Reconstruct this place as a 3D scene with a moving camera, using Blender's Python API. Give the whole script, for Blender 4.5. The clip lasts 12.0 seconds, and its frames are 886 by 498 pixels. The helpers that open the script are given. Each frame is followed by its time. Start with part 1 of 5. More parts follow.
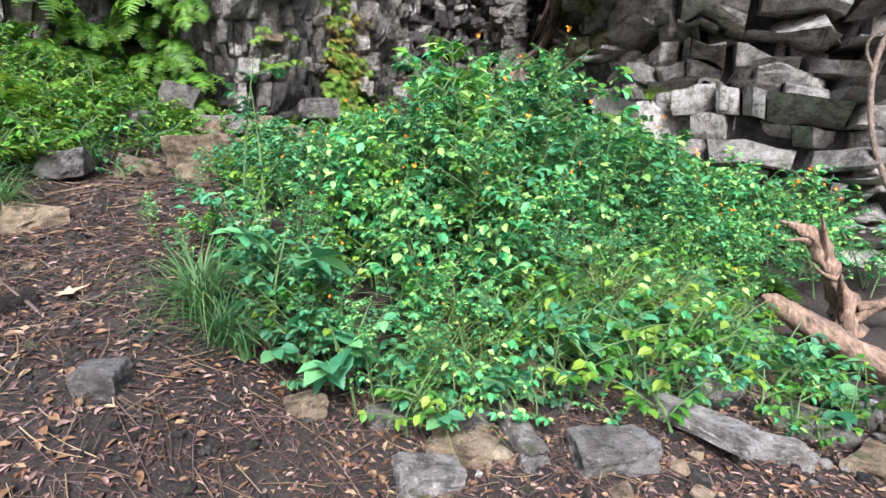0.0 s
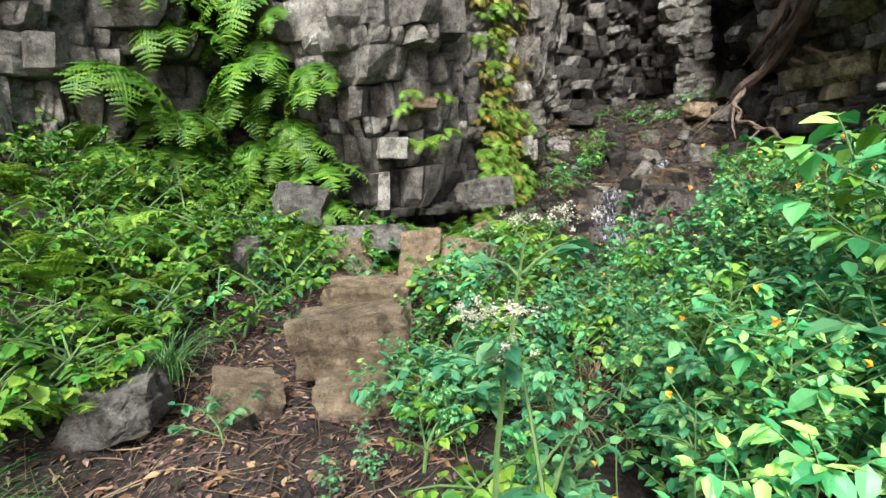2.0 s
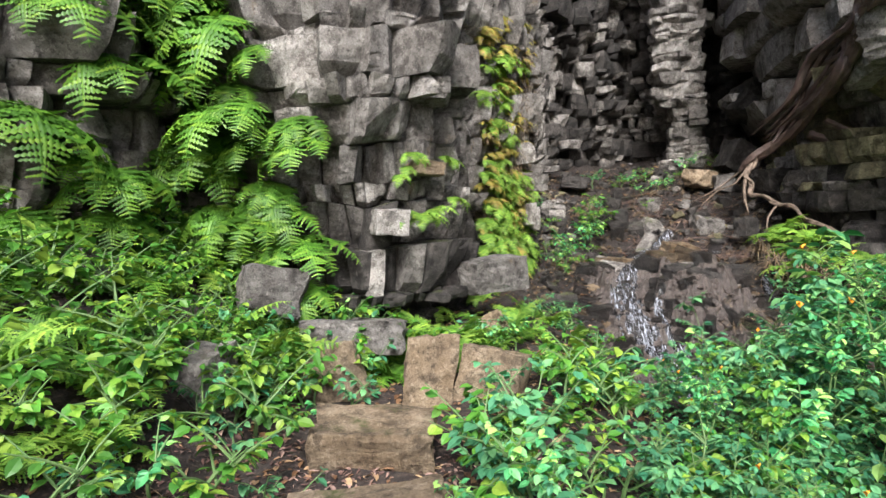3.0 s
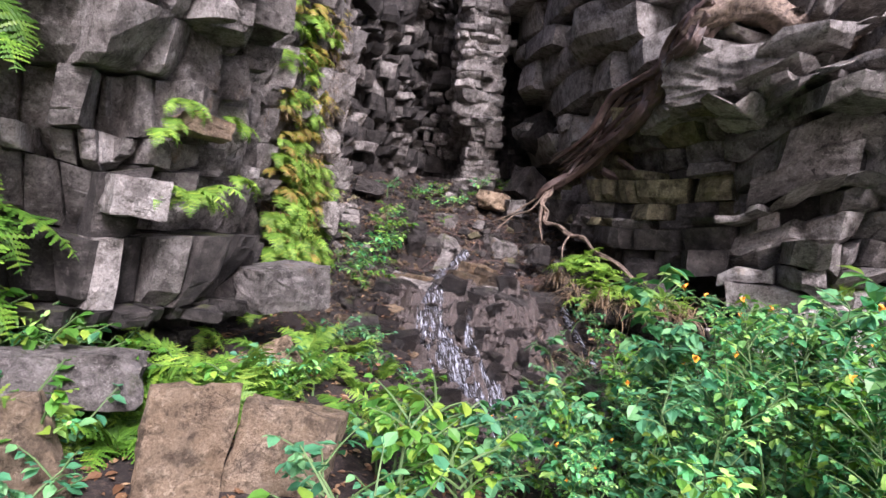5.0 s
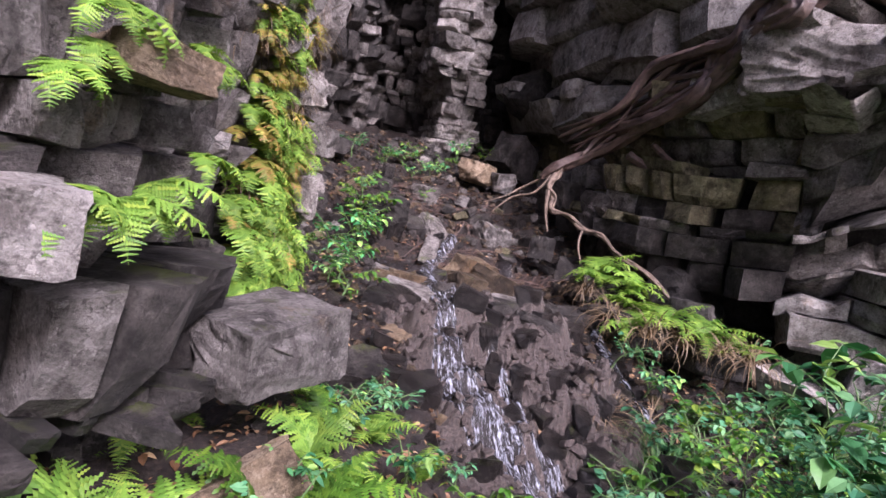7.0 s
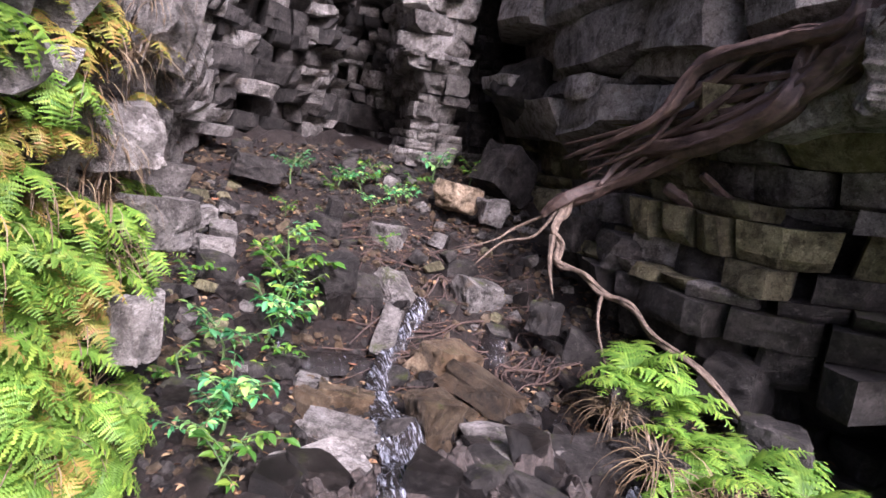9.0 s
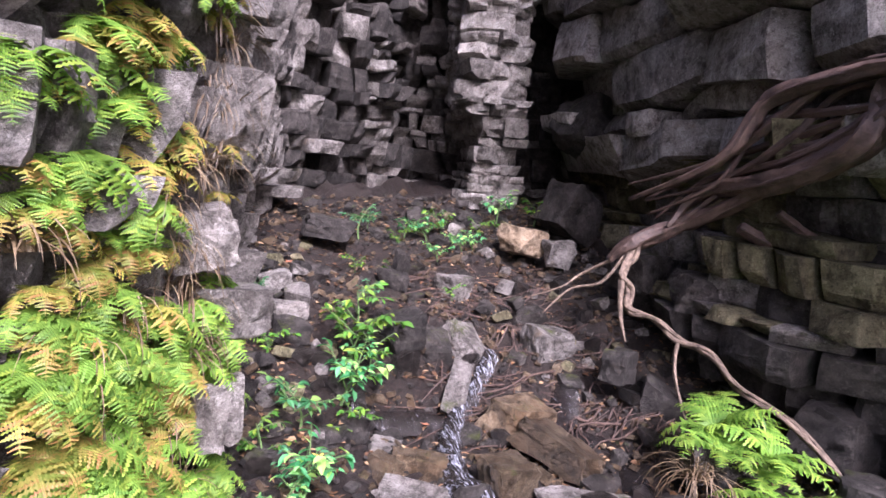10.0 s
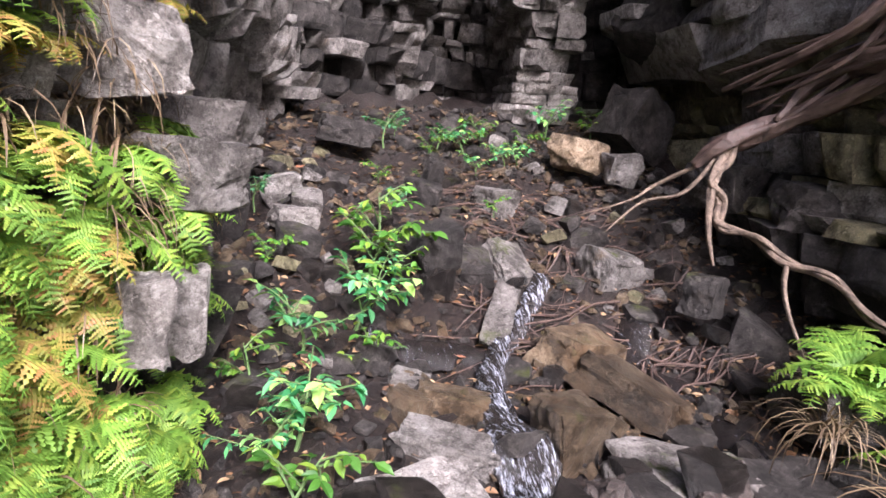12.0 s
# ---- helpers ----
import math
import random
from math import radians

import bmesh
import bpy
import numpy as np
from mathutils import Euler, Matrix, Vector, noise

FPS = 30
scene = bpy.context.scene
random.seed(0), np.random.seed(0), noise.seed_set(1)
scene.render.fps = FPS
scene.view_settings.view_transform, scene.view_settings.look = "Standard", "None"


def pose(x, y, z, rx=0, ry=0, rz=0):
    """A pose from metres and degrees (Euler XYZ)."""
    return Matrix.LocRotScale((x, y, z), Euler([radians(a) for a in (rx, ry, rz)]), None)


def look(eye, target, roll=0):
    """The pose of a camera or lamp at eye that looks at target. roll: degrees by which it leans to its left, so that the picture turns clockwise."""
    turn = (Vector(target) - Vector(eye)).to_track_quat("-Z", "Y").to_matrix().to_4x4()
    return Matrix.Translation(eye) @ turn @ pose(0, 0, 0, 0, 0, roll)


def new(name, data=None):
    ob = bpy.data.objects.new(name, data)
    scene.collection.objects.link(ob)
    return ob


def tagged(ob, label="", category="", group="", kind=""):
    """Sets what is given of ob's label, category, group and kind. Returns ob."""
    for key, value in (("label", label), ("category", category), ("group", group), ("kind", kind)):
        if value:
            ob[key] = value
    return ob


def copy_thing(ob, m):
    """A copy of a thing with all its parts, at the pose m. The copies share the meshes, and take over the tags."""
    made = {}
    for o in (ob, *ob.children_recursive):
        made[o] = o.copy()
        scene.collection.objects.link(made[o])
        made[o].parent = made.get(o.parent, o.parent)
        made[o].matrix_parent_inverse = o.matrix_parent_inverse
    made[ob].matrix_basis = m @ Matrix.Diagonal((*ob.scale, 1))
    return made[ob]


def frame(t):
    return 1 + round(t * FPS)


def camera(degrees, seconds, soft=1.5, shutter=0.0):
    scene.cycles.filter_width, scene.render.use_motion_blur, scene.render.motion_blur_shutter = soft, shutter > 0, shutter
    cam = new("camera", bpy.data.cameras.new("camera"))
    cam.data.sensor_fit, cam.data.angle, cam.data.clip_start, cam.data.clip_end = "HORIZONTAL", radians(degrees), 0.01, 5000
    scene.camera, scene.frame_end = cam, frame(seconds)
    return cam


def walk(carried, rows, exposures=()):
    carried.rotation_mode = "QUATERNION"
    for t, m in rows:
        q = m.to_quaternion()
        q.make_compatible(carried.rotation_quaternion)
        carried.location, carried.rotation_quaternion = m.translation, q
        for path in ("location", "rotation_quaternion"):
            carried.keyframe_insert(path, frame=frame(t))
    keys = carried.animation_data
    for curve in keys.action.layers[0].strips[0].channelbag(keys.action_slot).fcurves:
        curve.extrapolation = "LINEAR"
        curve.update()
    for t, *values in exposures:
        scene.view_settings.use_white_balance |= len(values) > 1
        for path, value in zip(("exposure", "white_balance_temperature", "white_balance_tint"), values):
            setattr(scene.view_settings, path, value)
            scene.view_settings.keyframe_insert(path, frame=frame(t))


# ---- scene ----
cam = camera(75.8, 12.0)
METRES, EYE, TILT, LEAN, TURN = 9.0, 1.5, -10.0, 0.0, 0.0
ROWS = [
    (0.0, 0.0, 0.0, 0.0, 0.0, 0.0, -0.0),
    (0.5, -0.0054, 0.0532, 0.0346, -0.19, 0.04, 0.09),
    (1.0, -0.0403, 0.0956, 0.0544, 1.09, 0.25, 0.35),
    (1.5, -0.0829, 0.1603, 0.0895, 4.26, 1.04, 1.08),
    (2.0, -0.1218, 0.2341, 0.1155, 9.67, 2.68, 2.45),
    (2.5, -0.1494, 0.2799, 0.1434, 9.86, 4.65, 2.46),
    (3.0, -0.1726, 0.3182, 0.1598, 5.03, 6.94, 1.26),
    (3.5, -0.1791, 0.341, 0.1603, -1.05, 7.82, 0.18),
    (5.5, -0.2092, 0.4531, 0.1776, -23.76, 7.05, -2.6),
    (6.0, -0.2317, 0.4798, 0.2039, -26.86, 5.01, -4.54),
    (6.5, -0.2241, 0.5228, 0.222, -27.75, 4.0, -4.7),
    (7.0, -0.2188, 0.5727, 0.2247, -28.19, 2.81, -4.77),
    (9.0, -0.1282, 0.7031, 0.3052, -28.37, 0.18, -3.44),
    (9.5, -0.1244, 0.7039, 0.3256, -25.44, 1.2, -2.09),
    (10.0, -0.1266, 0.6984, 0.3271, -21.21, 2.27, -0.43),
    (10.5, -0.1244, 0.7186, 0.3218, -17.58, 2.48, 0.13),
    (11.0, -0.1242, 0.7585, 0.3128, -17.84, 2.17, -0.42),
    (11.5, -0.1185, 0.772, 0.3051, -18.26, 1.77, -0.91),
    (12.0, -0.1035, 0.7728, 0.296, -18.08, -2.19, -1.57),
]
walk(cam, [(t, pose(0, 0, EYE, TILT, LEAN, TURN) @ pose(METRES * x, METRES * y, METRES * z, 90 + pitch, roll, yaw)) for t, x, y, z, yaw, pitch, roll in ROWS], exposures=[(0.0, 1.0, 5700, 12), (1.0, 0.9, 5950, 6), (2.0, 0.88, 6150, 4), (3.5, 1.04, 6050, 14), (7.0, 0.95, 5850, 34), (9.2, 1.3, 5800, 30), (10.8, 1.44, 5700, 34), (12.0, 1.42, 5950, 24)])

# ---- light ----
world = bpy.data.worlds.new("sky")
scene.world = world
world.use_nodes = True
wn = world.node_tree
sky = wn.nodes.new("ShaderNodeTexSky")
sky.sky_type = "NISHITA"
sky.sun_disc = False
sky.sun_elevation, sky.sun_rotation = radians(44), radians(177)
sky.air_density, sky.dust_density, sky.ozone_density = 1.0, 5.0, 1.0
wn.links.new(sky.outputs[0], wn.nodes["Background"].inputs[0])
wn.nodes["Background"].inputs[1].default_value = 0.14
sun = new("sun", bpy.data.lights.new("sun", "SUN"))
sun.data.energy, sun.data.angle, sun.data.color = 4.2, radians(16), (1.0, 0.97, 0.93)
sun.matrix_world = look((0.5, -8.6, 9.3), (0, 1, 0))


# ---- materials ----
def material(name):
    m = bpy.data.materials.new(name)
    m.use_nodes = True
    return m, m.node_tree.nodes, m.node_tree.links, m.node_tree.nodes["Principled BSDF"]


def noise_tex(nodes, links, scale, detail=6, rough=0.6, coord="Object", stretch=None, offset=None):
    tc = nodes.new("ShaderNodeTexCoord")
    n = nodes.new("ShaderNodeTexNoise")
    n.inputs["Scale"].default_value, n.inputs["Detail"].default_value, n.inputs["Roughness"].default_value = scale, detail, rough
    mp = nodes.new("ShaderNodeMapping")
    if stretch:
        mp.inputs["Scale"].default_value = stretch
    links.new(tc.outputs[coord], mp.inputs[0])
    links.new(mp.outputs[0], n.inputs["Vector"])
    return n.outputs["Fac"]


def ramp(nodes, links, fac, stops):
    r = nodes.new("ShaderNodeValToRGB")
    while len(r.color_ramp.elements) < len(stops):
        r.color_ramp.elements.new(0.5)
    for e, (p, c) in zip(r.color_ramp.elements, stops):
        e.position = p
        e.color = (*c, 1) if len(c) == 3 else c
    links.new(fac, r.inputs[0])
    return r.outputs[0]


def mix(nodes, links, fac, a, b, blend="MIX"):
    m = nodes.new("ShaderNodeMix")
    m.data_type, m.blend_type = "RGBA", blend
    for socket, value in ((m.inputs[0], fac), (m.inputs[6], a), (m.inputs[7], b)):
        if isinstance(value, (int, float)):
            socket.default_value = value
        elif isinstance(value, tuple):
            socket.default_value = (*value, 1)
        else:
            links.new(value, socket)
    return m.outputs[2]


def bump(nodes, links, shader, height, strength, distance=0.02):
    b = nodes.new("ShaderNodeBump")
    b.inputs["Strength"].default_value, b.inputs["Distance"].default_value = strength, distance
    links.new(height, b.inputs["Height"])
    links.new(b.outputs[0], shader.inputs["Normal"])


def bright(nodes, links, colour, low, high, source="object"):
    """Scales a colour between low and high, piece by piece."""
    if source == "object":
        out = nodes.new("ShaderNodeObjectInfo").outputs["Random"]
    else:
        out = nodes.new("ShaderNodeNewGeometry").outputs["Random Per Island"]
    mr = nodes.new("ShaderNodeMapRange")
    mr.inputs[3].default_value, mr.inputs[4].default_value = low, high
    links.new(out, mr.inputs[0])
    return mix(nodes, links, 1.0, colour, mr.outputs[0], "MULTIPLY")


def rock_material(name, dark, mid, light, moss=0.35, moss_colour=(0.075, 0.09, 0.02), rough=0.85, stain=(0.30, 0.19, 0.09), stain_at=0.62, relief=1.0):
    m, n, l, s = material(name)
    geo = n.new("ShaderNodeNewGeometry")

    def nz(scale, detail=8, ro=0.65, stretch=(1, 1, 1)):
        t = n.new("ShaderNodeTexNoise")
        t.inputs["Scale"].default_value, t.inputs["Detail"].default_value, t.inputs["Roughness"].default_value = scale, detail, ro
        mp = n.new("ShaderNodeMapping")
        mp.inputs["Scale"].default_value = stretch
        l.new(geo.outputs["Position"], mp.inputs[0])
        l.new(mp.outputs[0], t.inputs["Vector"])
        return t.outputs["Fac"]
    fine, middle, big = nz(110, 6, 0.75), nz(7, 12, 0.72), nz(1.3, 5, 0.6)
    col = ramp(n, l, middle, [(0.3, dark), (0.45, mid), (0.72, light)])
    col = mix(n, l, 0.8, col, ramp(n, l, fine, [(0.36, (0.62, 0.61, 0.6)), (0.6, (1.14, 1.14, 1.14))]), "MULTIPLY")
    specks = ramp(n, l, nz(42, 4, 0.65), [(0.37, (0.35, 0.34, 0.33)), (0.44, (1, 1, 1))])
    col = mix(n, l, 0.6, col, specks, "MULTIPLY")
    crust = ramp(n, l, nz(26, 6, 0.7), [(0.58, (0, 0, 0)), (0.61, (1, 1, 1))])
    col = mix(n, l, mix(n, l, 0.45, crust, (0, 0, 0)), col, tuple(min(0.7, v * 1.25) for v in light))
    pits = ramp(n, l, nz(24, 5, 0.7), [(0.31, (0.3, 0.29, 0.28)), (0.37, (1, 1, 1))])
    col = mix(n, l, 0.8, col, pits, "MULTIPLY")
    patch = ramp(n, l, nz(3.2, 8, 0.7), [(stain_at, (0, 0, 0)), (stain_at + 0.14, (1, 1, 1))])
    col = mix(n, l, mix(n, l, 0.35, patch, (0, 0, 0)), col, stain)
    col = mix(n, l, 1.0, col, ramp(n, l, big, [(0.34, (0.72, 0.7, 0.68)), (0.6, (1.08, 1.08, 1.08))]), "MULTIPLY")
    blotch = ramp(n, l, nz(9, 11, 0.74), [(0.41, (0.4, 0.385, 0.37)), (0.5, (1.05, 1.05, 1.05))])
    col = mix(n, l, 0.85, col, blotch, "MULTIPLY")
    bloom = ramp(n, l, nz(9, 10, 0.75), [(0.57, (0, 0, 0)), (0.63, (1, 1, 1))])
    col = mix(n, l, mix(n, l, 0.5, bloom, (0, 0, 0)), col, tuple(min(0.7, v * 1.2) for v in light))
    seams = ramp(n, l, nz(4, 8, 0.72, (1, 1, 3.5)), [(0.3, (0.4, 0.38, 0.36)), (0.37, (1, 1, 1))])
    col = mix(n, l, 0.5, col, seams, "MULTIPLY")
    bend = n.new("ShaderNodeTexNoise")
    bend.inputs["Scale"].default_value, bend.inputs["Detail"].default_value = 2.2, 7
    l.new(geo.outputs["Position"], bend.inputs["Vector"])
    shift = n.new("ShaderNodeVectorMath")
    shift.operation = "MULTIPLY_ADD"
    shift.inputs[1].default_value = (0.5, 0.5, 0.35)
    l.new(bend.outputs["Color"], shift.inputs[0])
    l.new(geo.outputs["Position"], shift.inputs[2])
    lines = n.new("ShaderNodeTexVoronoi")
    lines.feature = "DISTANCE_TO_EDGE"
    lines.inputs["Scale"].default_value = 2.6
    l.new(shift.outputs[0], lines.inputs["Vector"])
    crack = ramp(n, l, lines.outputs["Distance"], [(0.002, (0, 0, 0)), (0.014, (1, 1, 1))])
    some = ramp(n, l, nz(3.1, 5, 0.6), [(0.38, (1, 1, 1)), (0.46, (0, 0, 0))])
    crack = mix(n, l, some, crack, (1.0, 1.0, 1.0))
    col = mix(n, l, 0.22, col, crack, "MULTIPLY")
    col = bright(n, l, bright(n, l, col, 0.78, 1.2), 0.78, 1.2, "island")
    sep = n.new("ShaderNodeSeparateXYZ")
    l.new(geo.outputs["Normal"], sep.inputs[0])
    up = ramp(n, l, sep.outputs[2], [(0.35, (0, 0, 0)), (0.85, (1, 1, 1))])
    mm = ramp(n, l, nz(5, 8, 0.7), [(0.62 - 0.35 * moss, (0, 0, 0)), (0.74 - 0.3 * moss, (1, 1, 1))])
    col = mix(n, l, mix(n, l, 1.0, up, mm, "MULTIPLY"), col, moss_colour)
    l.new(col, s.inputs["Base Color"])
    s.inputs["Roughness"].default_value = rough
    s.inputs["Specular IOR Level"].default_value = 0.35
    # chipped facets and pits
    warp = n.new("ShaderNodeTexNoise")
    warp.inputs["Scale"].default_value, warp.inputs["Detail"].default_value = 4, 4
    l.new(geo.outputs["Position"], warp.inputs["Vector"])
    add = n.new("ShaderNodeVectorMath")
    add.operation = "MULTIPLY_ADD"
    add.inputs[1].default_value = (0.25, 0.25, 0.25)
    l.new(warp.outputs["Color"], add.inputs[0])
    l.new(geo.outputs["Position"], add.inputs[2])
    chips = n.new("ShaderNodeTexVoronoi")
    chips.inputs["Scale"].default_value = 13
    l.new(add.outputs[0], chips.inputs["Vector"])
    h = mix(n, l, 0.6, chips.outputs["Distance"], middle)
    h = mix(n, l, 0.45, h, fine)
    h = mix(n, l, 0.15, h, blotch)
    h = mix(n, l, 0.12, h, seams)
    h = mix(n, l, 0.06, h, crack)
    bump(n, l, s, h, relief, 0.09)
    return m


ROCK = rock_material("limestone", (0.07, 0.062, 0.055), (0.205, 0.187, 0.17), (0.37, 0.345, 0.32), moss=0.2)
ROCK_PALE = rock_material("pale_limestone", (0.13, 0.115, 0.1), (0.35, 0.322, 0.294), (0.53, 0.5, 0.465), moss=0.1)
ROCK_TAN = rock_material("tan_sandstone", (0.14, 0.098, 0.06), (0.32, 0.237, 0.152), (0.45, 0.358, 0.255), moss=0.18, stain=(0.18, 0.12, 0.065), stain_at=0.5)
ROCK_OLIVE = rock_material("algae_stained_limestone", (0.06, 0.053, 0.029), (0.19, 0.169, 0.097), (0.34, 0.31, 0.19), moss=0.25, stain=(0.15, 0.14, 0.055), stain_at=0.5)
ROCK_BROWN = rock_material("wet_brown_sandstone", (0.045, 0.03, 0.018), (0.14, 0.1, 0.062), (0.25, 0.195, 0.13), moss=0.15, rough=0.45, stain=(0.15, 0.09, 0.045), stain_at=0.5)
# damp gully stone; on the cliffs its dark tone also carries their shade
ROCK_DARK = rock_material("damp_shaded_rock", (0.014, 0.012, 0.0105), (0.046, 0.0405, 0.0365), (0.12, 0.107, 0.097), moss=0.2, rough=0.65, stain=(0.08, 0.052, 0.03))
ROCK_WET = rock_material("wet_rock", (0.006, 0.005, 0.004), (0.02, 0.0165, 0.0145), (0.055, 0.046, 0.04), moss=0.08, rough=0.36, stain=(0.05, 0.03, 0.018))


def leaf_material(name, a, b, c, glow=0.28, rough=0.5, span=(0.7, 1.25)):
    """A thin leaf that lets light through; a to c is the spread of greens from leaf to leaf."""
    m, n, l, s = material(name)
    geo = n.new("ShaderNodeNewGeometry")
    col = ramp(n, l, geo.outputs["Random Per Island"], [(0.0, a), (0.55, b), (1.0, c)])
    vein = noise_tex(n, l, 60, 4, 0.6)
    col = mix(n, l, 0.35, col, ramp(n, l, vein, [(0.3, (0.55, 0.6, 0.5)), (0.7, (1.1, 1.1, 1.0))]), "MULTIPLY")
    col = bright(n, l, col, *span)
    l.new(col, s.inputs["Base Color"])
    s.inputs["Roughness"].default_value = rough
    s.inputs["Specular IOR Level"].default_value = 0.35
    t = n.new("ShaderNodeBsdfTranslucent")
    tint = mix(n, l, 1.0, col, (1.2, 1.15, 0.7), "MULTIPLY")
    l.new(tint, t.inputs[0])
    ms = n.new("ShaderNodeMixShader")
    ms.inputs[0].default_value = glow
    l.new(s.outputs[0], ms.inputs[1])
    l.new(t.outputs[0], ms.inputs[2])
    l.new(ms.outputs[0], n["Material Output"].inputs[0])
    return m


def plain_material(name, a, b, rough=0.7, scale=30, relief=0.3, stretch=None, island=None):
    m, n, l, s = material(name)
    f = noise_tex(n, l, scale, 8, 0.65, stretch=stretch)
    col = ramp(n, l, f, [(0.3, a), (0.7, b)])
    if island:
        col = bright(n, l, col, *island, source="island")
    l.new(col, s.inputs["Base Color"])
    s.inputs["Roughness"].default_value = rough
    bump(n, l, s, f, relief, 0.02)
    return m


LEAF = leaf_material("jewelweed_leaf", (0.022, 0.14, 0.05), (0.105, 0.37, 0.14), (0.38, 0.60, 0.15), glow=0.34, rough=0.42, span=(0.65, 1.45))
LEAF_COOL = leaf_material("herb_leaf", (0.04, 0.17, 0.085), (0.08, 0.25, 0.12), (0.16, 0.36, 0.14), rough=0.5)
LEAF_LOW = leaf_material("ground_leaf", (0.04, 0.14, 0.02), (0.09, 0.25, 0.03), (0.25, 0.36, 0.045))
CHIP = leaf_material("woody_debris", (0.045, 0.024, 0.021), (0.115, 0.064, 0.053), (0.3, 0.2, 0.17), glow=0.05, rough=0.8)
FERN = leaf_material("fern_leaf", (0.10, 0.22, 0.03), (0.19, 0.34, 0.05), (0.34, 0.46, 0.07), glow=0.38)
# darker copy of fern_leaf, with the shade of bank and recess in its greens
FERN_SHADED = leaf_material("shaded_fern_leaf", (0.045, 0.12, 0.012), (0.085, 0.2, 0.02), (0.18, 0.3, 0.03), glow=0.3)
FERN_DRY = leaf_material("yellowing_fern_leaf", (0.20, 0.26, 0.04), (0.36, 0.32, 0.07), (0.42, 0.21, 0.08), glow=0.3)
GRASS = leaf_material("grass_blade", (0.05, 0.14, 0.04), (0.09, 0.22, 0.07), (0.20, 0.26, 0.10), glow=0.25)
LANK = leaf_material("lank_grass_blade", (0.12, 0.22, 0.05), (0.2, 0.3, 0.09), (0.32, 0.34, 0.16), glow=0.3)
STRAW = leaf_material("dry_straw", (0.10, 0.065, 0.04), (0.18, 0.125, 0.075), (0.30, 0.23, 0.14), glow=0.1)
STEM = plain_material("stem", (0.05, 0.12, 0.03), (0.12, 0.18, 0.06))
BARK = plain_material("root_wood", (0.02, 0.012, 0.01), (0.15, 0.098, 0.078), 0.45, 26, 1.0, stretch=(1, 0.3, 0.5))
DRIFT = plain_material("weathered_wood", (0.045, 0.03, 0.022), (0.30, 0.22, 0.16), 0.75, 40, 1.0, stretch=(1, 0.35, 0.7))
DEADLEAF = leaf_material("dead_leaf", (0.12, 0.06, 0.03), (0.24, 0.13, 0.07), (0.42, 0.29, 0.17), glow=0.1)
ORANGE = plain_material("orange_petal", (0.75, 0.20, 0.01), (0.9, 0.36, 0.02), 0.5)
WHITE = plain_material("white_petal", (0.34, 0.31, 0.24), (0.55, 0.52, 0.42), 0.9)


def ground_material():
    m, n, l, s = material("leaf_litter_soil")
    geo = n.new("ShaderNodeNewGeometry")

    def nz(scale, detail=8, ro=0.7):
        t = n.new("ShaderNodeTexNoise")
        t.inputs["Scale"].default_value, t.inputs["Detail"].default_value, t.inputs["Roughness"].default_value = scale, detail, ro
        l.new(geo.outputs["Position"], t.inputs["Vector"])
        return t.outputs["Fac"]
    fine = nz(45, 10)
    col = ramp(n, l, fine, [(0.34, (0.007, 0.004, 0.003)), (0.52, (0.026, 0.016, 0.012)), (0.7, (0.11, 0.07, 0.052))])
    col = mix(n, l, ramp(n, l, nz(3), [(0.5, (0, 0, 0)), (0.65, (1, 1, 1))]), col, mix(n, l, fine, (0.012, 0.009, 0.007), (0.08, 0.06, 0.046)))
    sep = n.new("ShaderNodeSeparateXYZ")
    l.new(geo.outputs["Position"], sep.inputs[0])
    # soil colour drops towards the gully: its damp, and its shade as well
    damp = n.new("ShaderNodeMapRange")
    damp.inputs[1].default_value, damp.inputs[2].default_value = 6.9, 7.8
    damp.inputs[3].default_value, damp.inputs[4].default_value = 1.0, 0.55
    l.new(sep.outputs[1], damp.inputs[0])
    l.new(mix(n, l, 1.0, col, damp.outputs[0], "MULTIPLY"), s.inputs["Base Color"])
    wet = n.new("ShaderNodeMapRange")
    wet.inputs[1].default_value, wet.inputs[2].default_value = 6.9, 7.8
    wet.inputs[3].default_value, wet.inputs[4].default_value = 0.9, 0.5
    l.new(sep.outputs[1], wet.inputs[0])
    l.new(wet.outputs[0], s.inputs["Roughness"])
    bump(n, l, s, mix(n, l, 0.4, fine, nz(12)), 1.0, 0.05)
    return m


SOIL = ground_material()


# ---- ground ----
def smooth(a, b, v):
    v = min(1, max(0, (v - a) / (b - a)))
    return v * v * (3 - 2 * v)


def profile(table, y):
    for (y0, z0), (y1, z1) in zip(table, table[1:]):
        if y <= y1:
            return z0 + (z1 - z0) * max(0, (y - y0)) / (y1 - y0)
    return table[-1][1]


LEFT = [(-3, -0.4), (0, 0.08), (1, 0.36), (2, 0.72), (3, 1.0), (4, 1.22), (5, 1.36), (6, 1.5), (7, 1.58), (8, 1.66), (9, 1.88), (10, 2.28), (11, 2.65), (12, 3.0), (14, 3.4)]
MID = [(-3, -0.3), (0, 0.0), (1.5, 0.06), (2.5, 0.26), (3.5, 0.62), (4.5, 0.92), (5.5, 1.08), (7, 1.15), (7.5, 1.36), (7.75, 1.52), (8.0, 1.56), (8.35, 1.74), (8.8, 1.82), (9.6, 1.88), (10.0, 2.14), (11, 2.62), (12, 3.05), (14, 3.4)]
RIGHT = [(-3, -0.4), (0, -0.12), (3, 0.02), (4.5, 0.12), (6, 0.45), (7, 0.95), (8, 1.5), (9, 1.95), (10, 2.3), (11, 2.75), (12, 3.1), (14, 3.4)]


